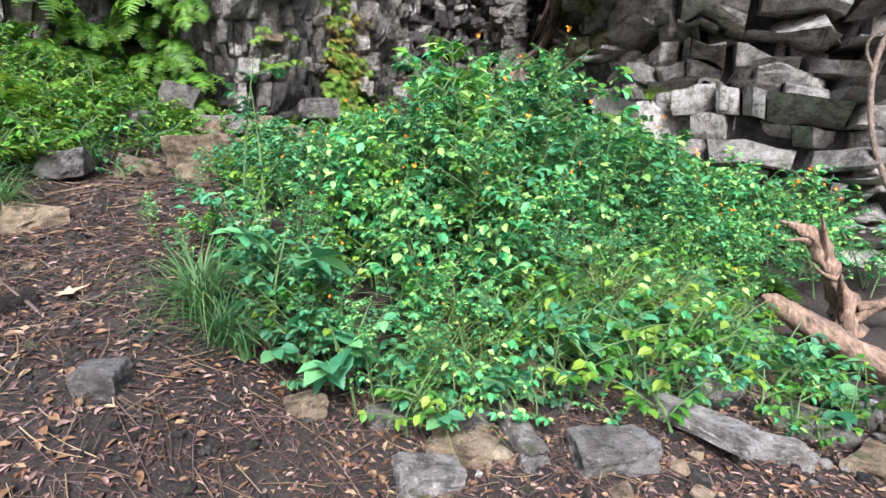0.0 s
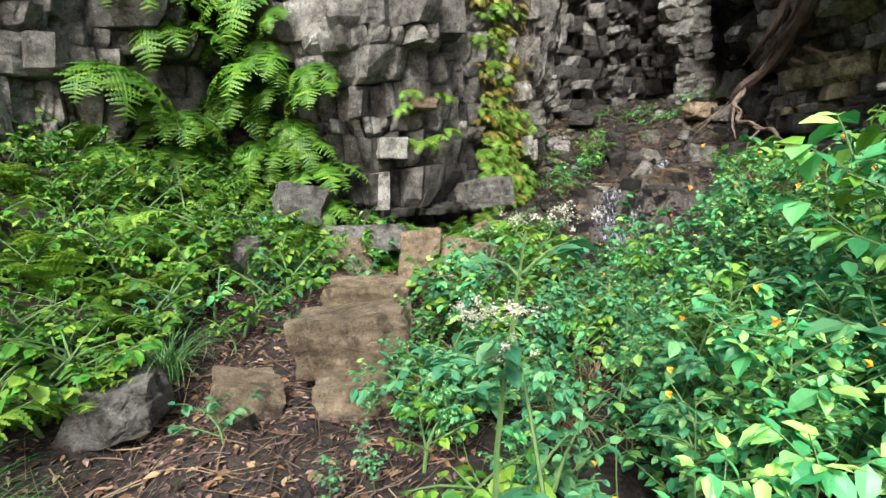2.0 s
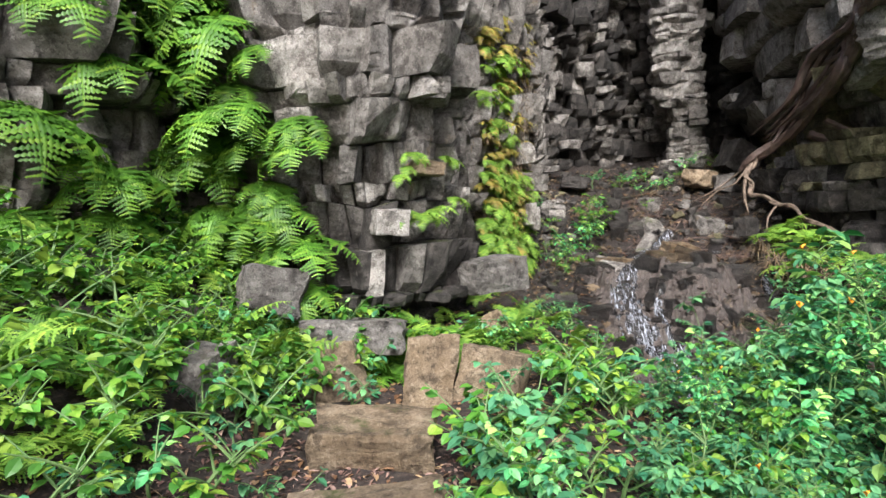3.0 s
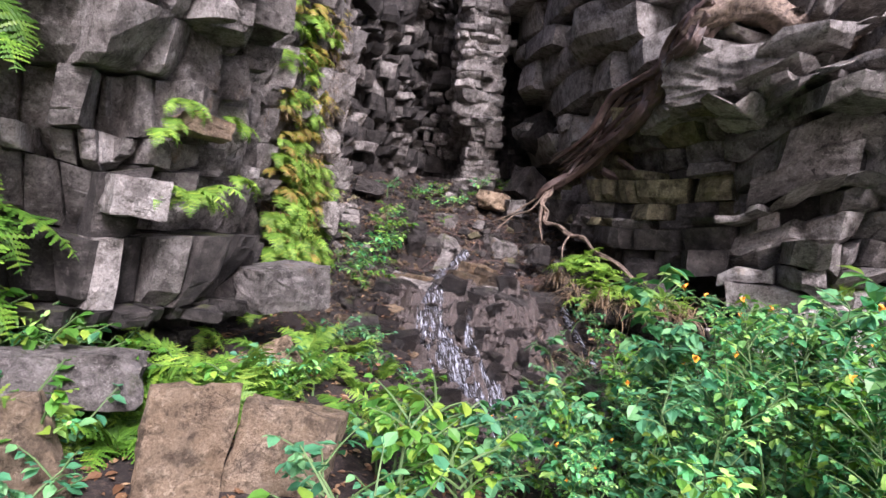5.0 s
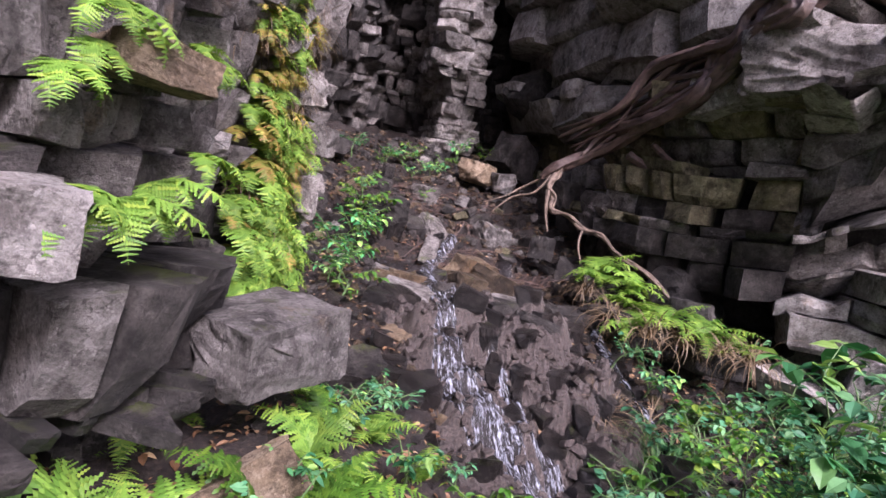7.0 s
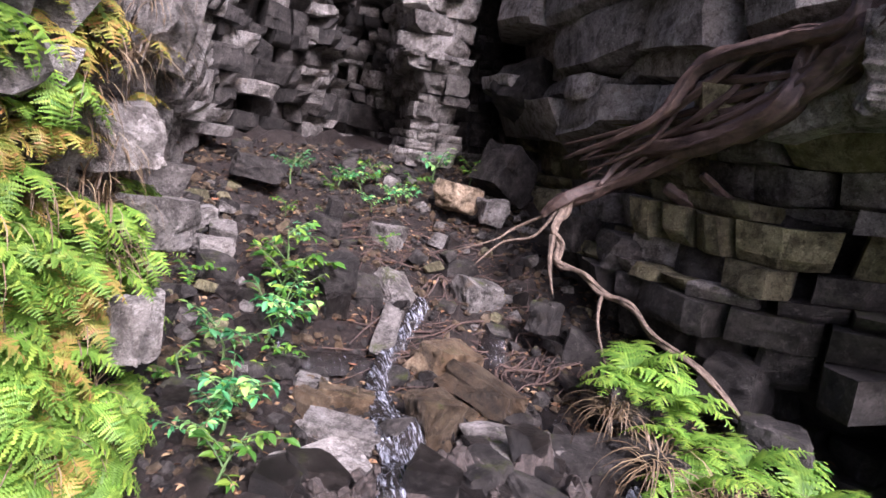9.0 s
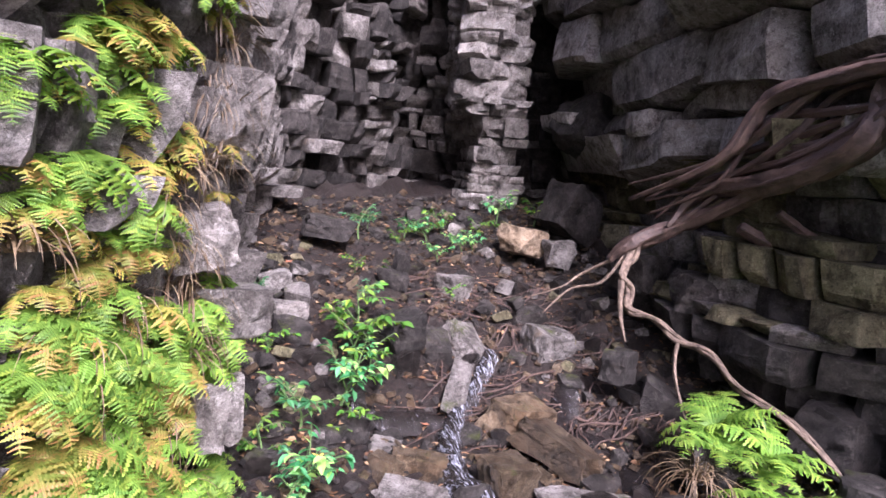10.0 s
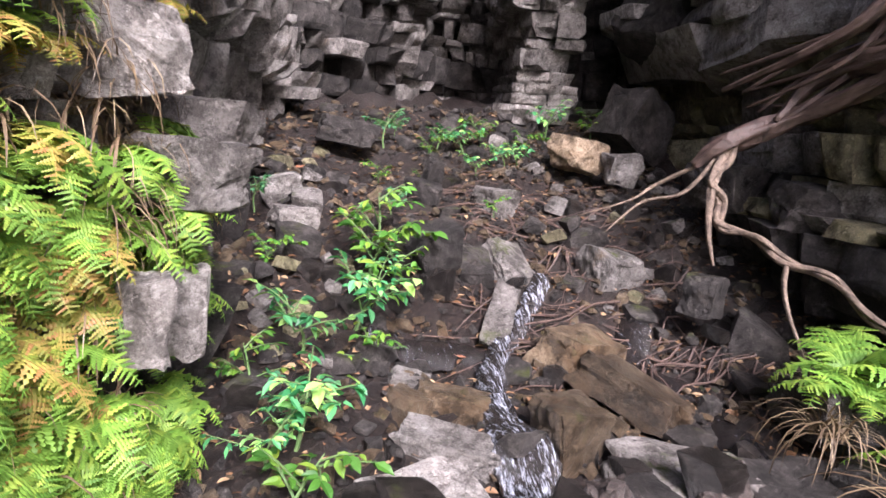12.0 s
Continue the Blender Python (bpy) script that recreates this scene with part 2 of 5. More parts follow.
def ground_z(x, y, rough=True):
    a, b, c = profile(LEFT, y), profile(MID, y), profile(RIGHT, y)
    z = a + (b - a) * smooth(-1.5, -0.1, x) if x < 0.6 else b + (c - b) * smooth(0.6, 2.4, x)
    z += 0.5 * max(0, -2.6 - x) * smooth(1.5, 4.5, y) + 0.1 * max(0, -2.0 - x)
    if rough:
        z += 0.05 * noise.noise((x * 1.7, y * 1.7, 0)) + 0.025 * noise.noise((x * 6, y * 6, 3))
        z += smooth(6.9, 7.6, y) * (0.08 * noise.noise((x * 3.5, y * 3.5, 9)) + 0.06 * noise.noise((x * 9, y * 9, 4)) + 0.03 * noise.noise((x * 19, y * 19, 2)))
    return z


def mesh_object(name, verts, faces, mat, parent=None, smooth_shade=False):
    me = bpy.data.meshes.new(name)
    me.from_pydata([tuple(v) for v in verts], [], faces)
    me.materials.append(mat)
    if smooth_shade:
        me.polygons.foreach_set("use_smooth", [True] * len(me.polygons))
    ob = new(name, me)
    if parent:
        ob.parent = parent
    return ob


def axis_steps(spans):
    out = []
    for a, b, step in spans:
        k = max(1, round((b - a) / step))
        out += [a + (b - a) * i / k for i in range(k)]
    return out + [spans[-1][1]]


gx = axis_steps([(-300, -30, 60), (-30, -6, 4), (-6, -3, 0.25), (-3, 3.2, 0.06), (3.2, 7, 0.3), (7, 30, 4), (30, 300, 60)])
gy = axis_steps([(-300, -30, 60), (-30, -3, 4), (-3, 0.8, 0.3), (0.8, 12.5, 0.06), (12.5, 16, 0.5), (16, 40, 4), (40, 300, 60)])
gv = [(x, y, ground_z(max(-8, min(8, x)), max(-3, min(14, y)))) for y in gy for x in gx]
gf = [(j * len(gx) + i, j * len(gx) + i + 1, (j + 1) * len(gx) + i + 1, (j + 1) * len(gx) + i) for j in range(len(gy) - 1) for i in range(len(gx) - 1)]
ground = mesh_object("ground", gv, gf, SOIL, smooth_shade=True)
tagged(ground, "dark damp soil with leaf litter, rising towards the cliff", "ground", kind="structure")


# ---- shared builders ----
def hull_mesh(name, mat, rng, cut=0.22, wild=0.12, detail=0, rough=0.03):
    """A broken block about one unit across: a hull of jittered, knocked-off corners."""
    bm = bmesh.new()
    for sx in (-1, 1):
        for sy in (-1, 1):
            for sz in (-1, 1):
                c = Vector((sx * (0.5 - rng.random() * wild), sy * (0.5 - rng.random() * wild), sz * (0.5 - rng.random() * wild * 0.7)))
                for k in range(3):
                    p = c.copy()
                    p[k] -= (sx, sy, sz)[k] * rng.random() * cut * (1.6 if rng.random() < 0.25 else 0.6)
                    bm.verts.new(p)
    out = bmesh.ops.convex_hull(bm, input=bm.verts)
    bmesh.ops.delete(bm, geom=list({g for g in out["geom_interior"] + out["geom_unused"] if isinstance(g, bmesh.types.BMVert)}), context="VERTS")
    if detail:
        bmesh.ops.subdivide_edges(bm, edges=bm.edges, cuts=detail, use_grid_fill=True)
        bmesh.ops.triangulate(bm, faces=bm.faces)
        seed = rng.random() * 50
        for v in bm.verts:
            d = v.co.normalized()
            q = v.co + Vector((seed, 0.3 * seed, 0))
            v.co += d * rough * (1.2 * noise.noise(q * 2.3) + 0.45 * noise.cell(q * 3.3) + 0.55 * noise.noise(q * 7) + 0.3 * noise.noise(q * 17))
    bmesh.ops.recalc_face_normals(bm, faces=bm.faces)
    me = bpy.data.meshes.new(name)
    bm.to_mesh(me)
    bm.free()
    me.materials.append(mat)
    return me


def boulder(name, at, size, turn=(0, 0, 0), mat=None, label="", category="rock", seed=1, group="", cut=0.3, wild=0.2):
    rng = random.Random(seed)
    ob = new(name, hull_mesh(name, mat, rng, cut, wild, detail=6, rough=0.06))
    ob.matrix_world = pose(*at, *turn) @ Matrix.Diagonal((*size, 1))
    return tagged(ob, label, category, group)


def spline(points, per=6):
    """A smooth line through the points, as (place, radius)."""
    out = []
    n = len(points)
    for i in range(n - 1):
        p = [points[max(0, min(n - 1, i + k))] for k in (-1, 0, 1, 2)]
        for k in range(per):
            t = k / per
            out.append(tuple(0.5 * (2 * b + (c - a) * t + (2 * a - 5 * b + 4 * c - d) * t * t + (3 * b - a - 3 * c + d) * t ** 3) for a, b, c, d in zip(*p)))
    return out + [tuple(points[-1])]


def tube_data(points, sides=8, gnarl=0.0, per=6, seed=0, flute=0.0):
    """Verts and faces of a tapered tube through (x, y, z, radius) points; flute: grooves along it."""
    pts = spline(points, per) if per > 1 else points
    verts, faces = [], []
    side = None
    for i, (x, y, z, r) in enumerate(pts):
        a, b = Vector(pts[max(0, i - 1)][:3]), Vector(pts[min(len(pts) - 1, i + 1)][:3])
        d = (b - a).normalized() if (b - a).length > 1e-6 else Vector((0, 0, 1))
        side = d.orthogonal() if side is None else side - d * side.dot(d)
        side.normalize()
        up = d.cross(side)
        for k in range(sides):
            w = 2 * math.pi * k / sides
            q = r * (1 + gnarl * noise.noise((x * 9 + math.cos(w) * 1.3, y * 9 + math.sin(w) * 1.3, z * 9 + seed)) + flute * math.sin(5 * w + 2.5 * i / max(1, per)))
            verts.append(Vector((x, y, z)) + (side * math.cos(w) + up * math.sin(w)) * q)
    for i in range(len(pts) - 1):
        for k in range(sides):
            a, b = i * sides + k, i * sides + (k + 1) % sides
            faces.append((a, b, b + sides, a + sides))
    faces.append(tuple(range(sides))[::-1])
    faces.append(tuple(range((len(pts) - 1) * sides, len(pts) * sides)))
    return verts, faces


def join_data(parts):
    verts, faces = [], []
    for v, f in parts:
        k = len(verts)
        verts += list(v)
        faces += [tuple(i + k for i in q) for q in f]
    return verts, faces


LEAF_V = [(0, 0, 0), (-0.30, 0.30, 0.06), (0, 0.32, -0.01), (0.30, 0.30, 0.06), (-0.25, 0.66, 0.03), (0, 0.68, -0.05), (0.25, 0.66, 0.03), (0, 1.0, -0.14)]
LEAF_F = [(0, 2, 1), (0, 3, 2), (1, 2, 5, 4), (2, 3, 6, 5), (4, 5, 7), (5, 6, 7)]


def leaf_data(at, heading, pitch, length, width=1.0, roll=0.0):
    m = Matrix.Translation(at) @ Euler((pitch, roll, heading), "XYZ").to_matrix().to_4x4() @ Matrix.Diagonal((length * width, length, length, 1))
    return [m @ Vector(v) for v in LEAF_V], LEAF_F


def flower_data(at, heading, size):
    """A hanging trumpet with a flared, notched lip and a thin spur."""
    verts, faces = [], []
    rings = [(-0.25, 0.02), (0.0, 0.1), (0.3, 0.24), (0.65, 0.28), (0.85, 0.38), (1.0, 0.62)]
    for d, r in rings:
        for k in range(8):
            w = k * math.pi / 4
            lip = 1.0 + (0.3 if k % 3 == 0 else -0.15) * (d > 0.8)
            verts.append((r * math.cos(w) * lip, d - 0.15 * (d > 0.9) * (k % 2), r * math.sin(w) * lip - 0.2 * d * d))
    for i in range(5):
        for k in range(8):
            faces.append((i * 8 + k, i * 8 + (k + 1) % 8, i * 8 + 8 + (k + 1) % 8, i * 8 + 8 + k))
    m = Matrix.Translation(at) @ pose(0, 0, 0, -25, 0, heading) @ Matrix.Scale(size, 4)
    return [m @ Vector(v) for v in verts], faces


def part_from(name, parts, mat, parent, label="", smooth_shade=False):
    v, f = join_data(parts)
    ob = mesh_object(name, v, f, mat, parent, smooth_shade)
    return tagged(ob, label) if label else ob


# ---- plants, one of each kind first ----
def leafy_plant(name, rng, height, leaves, leaf_len, leaf_mat, label, category, flowers=0, flower="orange", spread=0.16, width=1.0, group=""):
    stems, greens = [], []
    lean = rng.uniform(0, 6.28)
    tip = Vector((math.cos(lean) * spread * 0.7, math.sin(lean) * spread * 0.7, height))
    main = [(0, 0, -0.04, 0.008), (tip.x * 0.2, tip.y * 0.2, height * 0.45, 0.006), (tip.x, tip.y, tip.z, 0.002)]
    stems.append(tube_data(main, 5, per=3))
    ends = []
    for k in range(max(3, leaves // 9)):
        t = rng.uniform(0.12, 0.98) ** 0.85
        w = k * 2.4 + rng.uniform(-0.4, 0.4)
        base = Vector((tip.x * t, tip.y * t, height * t))
        reach = spread * rng.uniform(0.6, 1.5) * (1.15 - 0.5 * t)
        end = base + Vector((math.cos(w) * reach, math.sin(w) * reach, reach * rng.uniform(0.3, 0.9)))
        stems.append(tube_data([(*base, 0.004), (*((base + end) / 2 + Vector((0, 0, 0.01))), 0.003), (*end, 0.0015)], 4, per=2))
        ends.append((base, end, w))
    for i in range(leaves):
        base, end, w = ends[i % len(ends)]
        p = base.lerp(end, rng.uniform(0.25, 1.05))
        h = w - math.pi / 2 + rng.uniform(-1.7, 1.7)
        greens.append(leaf_data(p, h, rng.uniform(-0.75, 0.35), leaf_len * rng.uniform(0.45, 1.35), width, rng.uniform(-0.5, 0.5)))
    plant = new(name)
    plant.empty_display_size = 0.05
    tagged(plant, label, category, group)
    tagged(part_from("stem", stems, STEM, plant), kind="stuff")
    tagged(part_from("leaves", greens, leaf_mat, plant), kind="stuff")
    ends.sort(key=lambda e: -e[1].z)
    for k in range(flowers):
        base, end, w = ends[k % len(ends)]
        p = end + Vector((rng.uniform(-0.05, 0.05), rng.uniform(-0.05, 0.05), rng.uniform(0.0, 0.08)))
        if flower == "orange":
            part_from("flower", [flower_data(p, rng.uniform(0, 360), 0.024)], ORANGE, plant, "small orange trumpet flower", True)
        else:
            heads = []
            tufts = [p + Vector((rng.gauss(0, 0.03), rng.gauss(0, 0.03), rng.gauss(0.02, 0.009))) for _ in range(11)]
            for i in range(330):
                q = tufts[i % 11] + Vector((rng.gauss(0, 0.0055), rng.gauss(0, 0.0055), rng.gauss(0, 0.004)))
                heads.append(leaf_data(q, rng.uniform(0, 6.28), rng.uniform(-1.2, 1.2), 0.0042, 1.5))
            tagged(part_from("flower_head", heads, WHITE, plant, "fluffy off-white flower head"), kind="stuff")
    return plant


def frond_data(rng, length, droop, pairs=17, heading=0.0, rise=0.9, lobes=5, wide=0.24):
    """One fern frond as a stalk with toothed leaflets on both sides."""
    stalk, leaflets, pts = [], [], []
    p, a = Vector((0, 0, 0)), rise
    n = pairs + 3
    for i in range(n + 1):
        pts.append((p.copy(), a))
        step = length / n
        p = p + Vector((0, math.cos(a) * step, math.sin(a) * step))
        a -= droop / n
    turn = Matrix.Rotation(heading, 4, "Z")
    stalk.append(tube_data([(*(turn @ q), max(0.0009, 0.0028 * (1 - i / n))) for i, (q, _) in enumerate(pts)], 4, per=1))
    for i in range(2, n):
        q, ang = pts[i]
        u = (i - 2) / (n - 2)
        size = length * wide * (0.72 + 0.9 * u) * (1 - u) ** 0.85 * 1.25 + 0.006
        for side in (-1, 1):
            verts, faces = [], []
            seg = lobes * 2
            half = max(size * 0.2, 0.004)
            sweep = rng.uniform(0.05, 0.5)
            sag = rng.uniform(-0.05, 0.5)
            size *= rng.uniform(0.85, 1.1)
            for k in range(seg + 1):
                t = k / seg
                w = half * (1.15 if k % 2 else 0.3) * (1 - 0.7 * t)
                x, y, z = side * t * size, t * size * sweep, -sag * t * t * size
                for e in (-w, w):
                    verts.append((x, y + e, z + abs(e) * 0.15))
            for k in range(seg):
                faces.append((2 * k, 2 * k + 1, 2 * k + 3, 2 * k + 2))
            m = turn @ Matrix.Translation(q) @ Matrix.Rotation(ang, 4, "X") @ Matrix.Rotation(rng.uniform(-0.2, 0.2), 4, "Y")
            leaflets.append(([m @ Vector(v) for v in verts], faces))
    return stalk, leaflets


def fern_plant(rng, count, length, mat, label, droop=1.5, fan=6.28, rise=0.9, pairs=18, lobes=5, name="fern"):
    crown = tagged(new(name), label, "fern", name.replace("_", " ") + "s")
    crown.empty_display_size = 0.05
    for k in range(count):
        h = (k / count - 0.5) * fan + rng.uniform(-0.25, 0.25)
        s, f = frond_data(rng, length * rng.uniform(0.65, 1.15), droop * rng.uniform(0.7, 1.2), pairs, h, rise * rng.uniform(0.6, 1.25), lobes)
        part_from("frond", s + f, mat, crown)
    return crown


def grass_tuft(rng, count, length, mat, label, name="grass_tuft", droop=1.9, lean=0.5):
    blades = []
    for k in range(count):
        w = rng.uniform(0, 6.28)
        l, a = length * rng.uniform(0.5, 1.15), math.pi / 2 - rng.uniform(0.05, lean)
        p = Vector((rng.gauss(0, 0.025), rng.gauss(0, 0.025), -0.01))
        verts, faces = [], []
        half = 0.0035 * rng.uniform(0.6, 1.3)
        out, acr = Vector((math.cos(w), math.sin(w), 0)), Vector((-math.sin(w), math.cos(w), 0))
        for i in range(7):
            t = i / 6
            ww = half * (1 - t * t) + 0.0004
            verts += [p - acr * ww, p + acr * ww]
            p = p + (out * math.cos(a) + Vector((0, 0, math.sin(a)))) * l / 6
            a -= droop / 6 * rng.uniform(0.6, 1.3)
        faces = [(2 * i, 2 * i + 1, 2 * i + 3, 2 * i + 2) for i in range(6)]
        blades.append((verts, faces))
    return tagged(part_from(name, blades, mat, None), label, "grass", "grass tufts")


def scatter(kinds, spots, rng, tilt=12, sink=0.0, size=(0.8, 1.2)):
    """Puts copies of the kinds at the spots; a spot is (x, y, z, scale, heading)."""
    used = set()
    for x, y, z, s, h in spots:
        k = rng.randrange(len(kinds))
        m = pose(x, y, z - sink, rng.uniform(-tilt, tilt), rng.uniform(-tilt, tilt), h)
        f = s * rng.uniform(*size)
        if k in used:
            ob = copy_thing(kinds[k], m)
            ob.matrix_basis = m @ Matrix.Scale(f, 4)
        else:
            used.add(k)
            kinds[k].matrix_basis = m @ Matrix.Scale(f, 4)
    for k, ob in enumerate(kinds):
        if k not in used:
            for o in (*ob.children_recursive, ob):
                bpy.data.objects.remove(o)


# ---- plans of the cliffs: the line of the rock face at some heights ----
west_foot = [(-6.5, 3.9), (-4.35, 5.5), (-3.75, 7.0), (-3.05, 6.95), (-2.4, 7.15), (-2.05, 7.35), (-1.85, 7.6), (-1.88, 7.95), (-1.7, 8.35), (-1.4, 8.8), (-1.3, 9.3), (-1.1, 10.0), (-0.95, 10.9), (-0.75, 11.8), (-0.4, 12.5)]
west_low = [(-6.5, 3.6), (-4.3, 5.4), (-3.65, 7.0), (-2.95, 6.66), (-2.35, 6.62), (-1.98, 6.85), (-1.74, 7.2), (-1.8, 7.9), (-1.62, 8.3), (-1.3, 8.75), (-1.2, 9.3), (-1.05, 10.0), (-0.95, 10.9), (-0.75, 11.8), (-0.4, 12.5)]
west_high = [(-6.5, 3.4), (-4.2, 5.3), (-3.55, 7.0), (-2.9, 6.48), (-2.3, 6.45), (-1.98, 6.85), (-1.88, 7.3), (-1.8, 7.9), (-1.6, 8.35), (-1.3, 8.9), (-1.15, 9.4), (-1.1, 10.0), (-1.0, 10.9), (-0.9, 11.8), (-0.6, 12.6)]
west_mid = [(-6.5, 3.4), (-4.2, 5.3), (-3.6, 7.0), (-2.92, 6.68), (-2.3, 6.7), (-2.05, 6.94), (-1.92, 7.28), (-1.82, 7.9), (-1.6, 8.35), (-1.3, 8.9), (-1.15, 9.4), (-1.1, 10.0), (-1.0, 10.9), (-0.9, 11.8), (-0.6, 12.6)]
WEST = [(1.2, west_foot), (1.84, west_foot), (1.9, west_low), (2.2, west_low), (2.3, west_mid), (2.8, west_mid), (3.2, west_high), (7.0, west_high)]
back_plan = [(0.25, 12.75), (0.5, 12.8), (0.62, 13.3), (0.95, 13.4), (1.4, 13.2), (1.9, 12.9), (2.5, 12.4), (3.0, 11.6)]
back_side = [(-0.9, 11.8), (-0.6, 12.3), (-0.3, 12.62), (0.25, 12.76)]
BACK, BACK_SIDE, SKY_GAP = [(2.6, back_plan), (6.0, back_plan)], [(2.6, back_side), (6.0, back_side)], 5.55
east_foot = [(2.9, 12.0), (2.6, 11.0), (2.45, 10.2), (2.3, 9.4), (2.35, 8.75), (2.4, 7.95), (2.42, 7.25), (3.0, 6.6), (4.1, 5.95), (7.0, 5.3)]
east_ledge = [(2.8, 12.0), (2.3, 11.0), (1.98, 10.2), (1.74, 9.35), (1.74, 8.75), (2.2, 7.92), (2.52, 7.42), (3.2, 7.1), (4.4, 6.7), (7.0, 6.1)]
east_gap = [(2.7, 12.0), (2.4, 11.0), (2.15, 10.2), (1.95, 9.4), (1.92, 8.75), (2.1, 7.9), (2.24, 7.3), (3.0, 6.95), (4.4, 6.55), (7.0, 6.0)]
east_nose = [(2.4, 12.0), (2.1, 11.0), (1.98, 10.2), (1.92, 9.4), (1.86, 8.6), (1.78, 7.75), (1.98, 7.2), (2.8, 6.85), (4.3, 6.4), (7.0, 5.8)]
east_up = [(2.3, 12.0), (2.0, 11.0), (1.9, 10.2), (1.86, 9.5), (1.84, 8.7), (1.95, 7.95), (2.35, 7.5), (3.1, 7.0), (4.3, 6.5), (7.0, 5.9)]
east_top = [(2.0, 12.2), (1.8, 11.2), (1.65, 10.2), (1.65, 9.4), (1.75, 8.6), (2.0, 7.75), (2.45, 7.2), (3.1, 6.8), (4.2, 6.3), (7.0, 5.7)]
EAST = [(0.3, east_foot), (2.0, east_foot), (2.2, east_ledge), (2.95, east_ledge), (3.1, east_gap), (3.36, east_gap), (3.56, east_nose), (3.98, east_nose), (4.12, east_up), (5.2, east_top), (9.0, east_top)]
column_plan = [(1.25, 13.1), (1.06, 12.2), (0.98, 11.85), (1.3, 11.72), (1.64, 11.75), (1.78, 13.1)]
column_foot = [(1.4, 13.1), (1.26, 12.2), (1.2, 11.92), (1.4, 11.84), (1.68, 11.82), (1.78, 13.1)]
COLUMN = [(3.0, column_plan), (3.35, column_foot), (3.8, column_foot), (4.0, column_plan), (6.0, column_plan)]


def plan_point(plans, s, z):
    """The place on a rock face at s (0 to 1 along its plan) and height z."""
    def along(pts):
        f = s * (len(pts) - 1)
        i = min(len(pts) - 2, int(f))
        return Vector(pts[i]).lerp(Vector(pts[i + 1]), f - i)
    if z <= plans[0][0]:
        return along(plans[0][1])
    for (z0, a), (z1, b) in zip(plans, plans[1:]):
        if z <= z1:
            return along(a).lerp(along(b), (z - z0) / (z1 - z0))
    return along(plans[-1][1])


def plan_frame(plans, s, z, ds=0.01):
    p = plan_point(plans, s, z)
    t = plan_point(plans, min(1, s + ds), z) - plan_point(plans, max(0, s - ds), z)
    t.normalize()
    return p, t, Vector((t.y, -t.x))


rng = random.Random(11)
PATH_LINE = [(-0.2, -1.0), (-0.9, 1.2), (-1.7, 2.3), (-2.15, 3.3), (-2.2, 4.2), (-2.08, 5.4), (-1.4, 6.5), (-0.95, 7.3)]


def path_gap(x, y):
    best = 9.0
    for (ax, ay), (bx, by) in zip(PATH_LINE, PATH_LINE[1:]):
        t = max(0, min(1, ((x - ax) * (bx - ax) + (y - ay) * (by - ay)) / ((bx - ax) ** 2 + (by - ay) ** 2)))
        best = min(best, math.hypot(x - ax - t * (bx - ax), y - ay - t * (by - ay)))
    return best


TRACK = [(0.0, 0.0), (-0.36, 0.93), (-0.75, 1.55), (-1.1, 2.26), (-1.55, 3.07), (-1.7, 3.6), (-1.88, 4.29), (-2.0, 5.0), (-1.95, 5.43), (-1.15, 6.7), (-0.93, 7.31)]


def track_gap(x, y):
    return min(math.hypot(x - a - (c - a) * k / 4, y - b - (d - b) * k / 4) for (a, b), (c, d) in zip(TRACK, TRACK[1:]) for k in range(5))


# ---- stones: steps on the way up ----
STEP = "tan sandstone block set as a rough step in the slope"
boulder("step_stone", (-1.92, 4.62, 1.48), (0.52, 0.32, 0.26), (2, -3, 10), ROCK_TAN, STEP, "stone", 21, "step stones", 0.14, 0.08)
boulder("step_stone", (-1.86, 4.4, 1.29), (0.34, 0.3, 0.2), (4, 0, 14), ROCK_TAN, STEP, "stone", 22, "step stones", 0.2, 0.12)
boulder("step_stone", (-2.28, 4.28, 1.33), (0.3, 0.26, 0.24), (8, 12, 30), ROCK_TAN, STEP, "stone", 23, "step stones")
boulder("step_stone", (-2.08, 5.4, 1.46), (0.56, 0.36, 0.28), (3, 2, 4), ROCK_TAN, STEP, "stone", 24, "step stones", 0.2, 0.1)
boulder("step_stone", (-1.95, 3.75, 1.1), (0.42, 0.3, 0.2), (0, 5, -12), ROCK_TAN, STEP, "stone", 25, "step stones")
boulder("standing_stone", (-1.9, 5.98, 1.6), (0.3, 0.24, 0.44), (-14, 8, 10), ROCK_TAN, "upright tan stone slab leaning on the slope", "stone", 26, "", 0.3, 0.12)
boulder("standing_stone", (-1.58, 6.0, 1.53), (0.34, 0.26, 0.42), (-14, 10, -14), ROCK_TAN, "upright tan stone slab leaning on the slope", "stone", 27, "", 0.3, 0.12)
boulder("standing_stone", (-2.4, 5.98, 1.6), (0.36, 0.26, 0.34), (-10, -10, 20), ROCK_TAN, "tan stone half buried among ferns", "stone", 28)
boulder("standing_stone", (-1.66, 7.02, 1.58), (0.5, 0.15, 0.26), (-18, -26, 12), ROCK_TAN, "ochre stone wedge leaning under the ledge", "stone", 29)
boulder("path_stone", (-2.96, 5.58, 1.7), (0.36, 0.32, 0.38), (4, 6, -10), ROCK, "grey stone block standing in the ferny bank", "stone", 30)
boulder("path_stone", (-2.66, 4.05, 1.4), (0.34, 0.26, 0.2), (5, -8, 20), ROCK, "grey stone beside the earth path", "stone", 31)
boulder("path_stone", (-2.35, 3.3, 1.08), (0.4, 0.3, 0.2), (0, 8, 40), ROCK_TAN, "tan stone beside the earth path", "stone", 32)
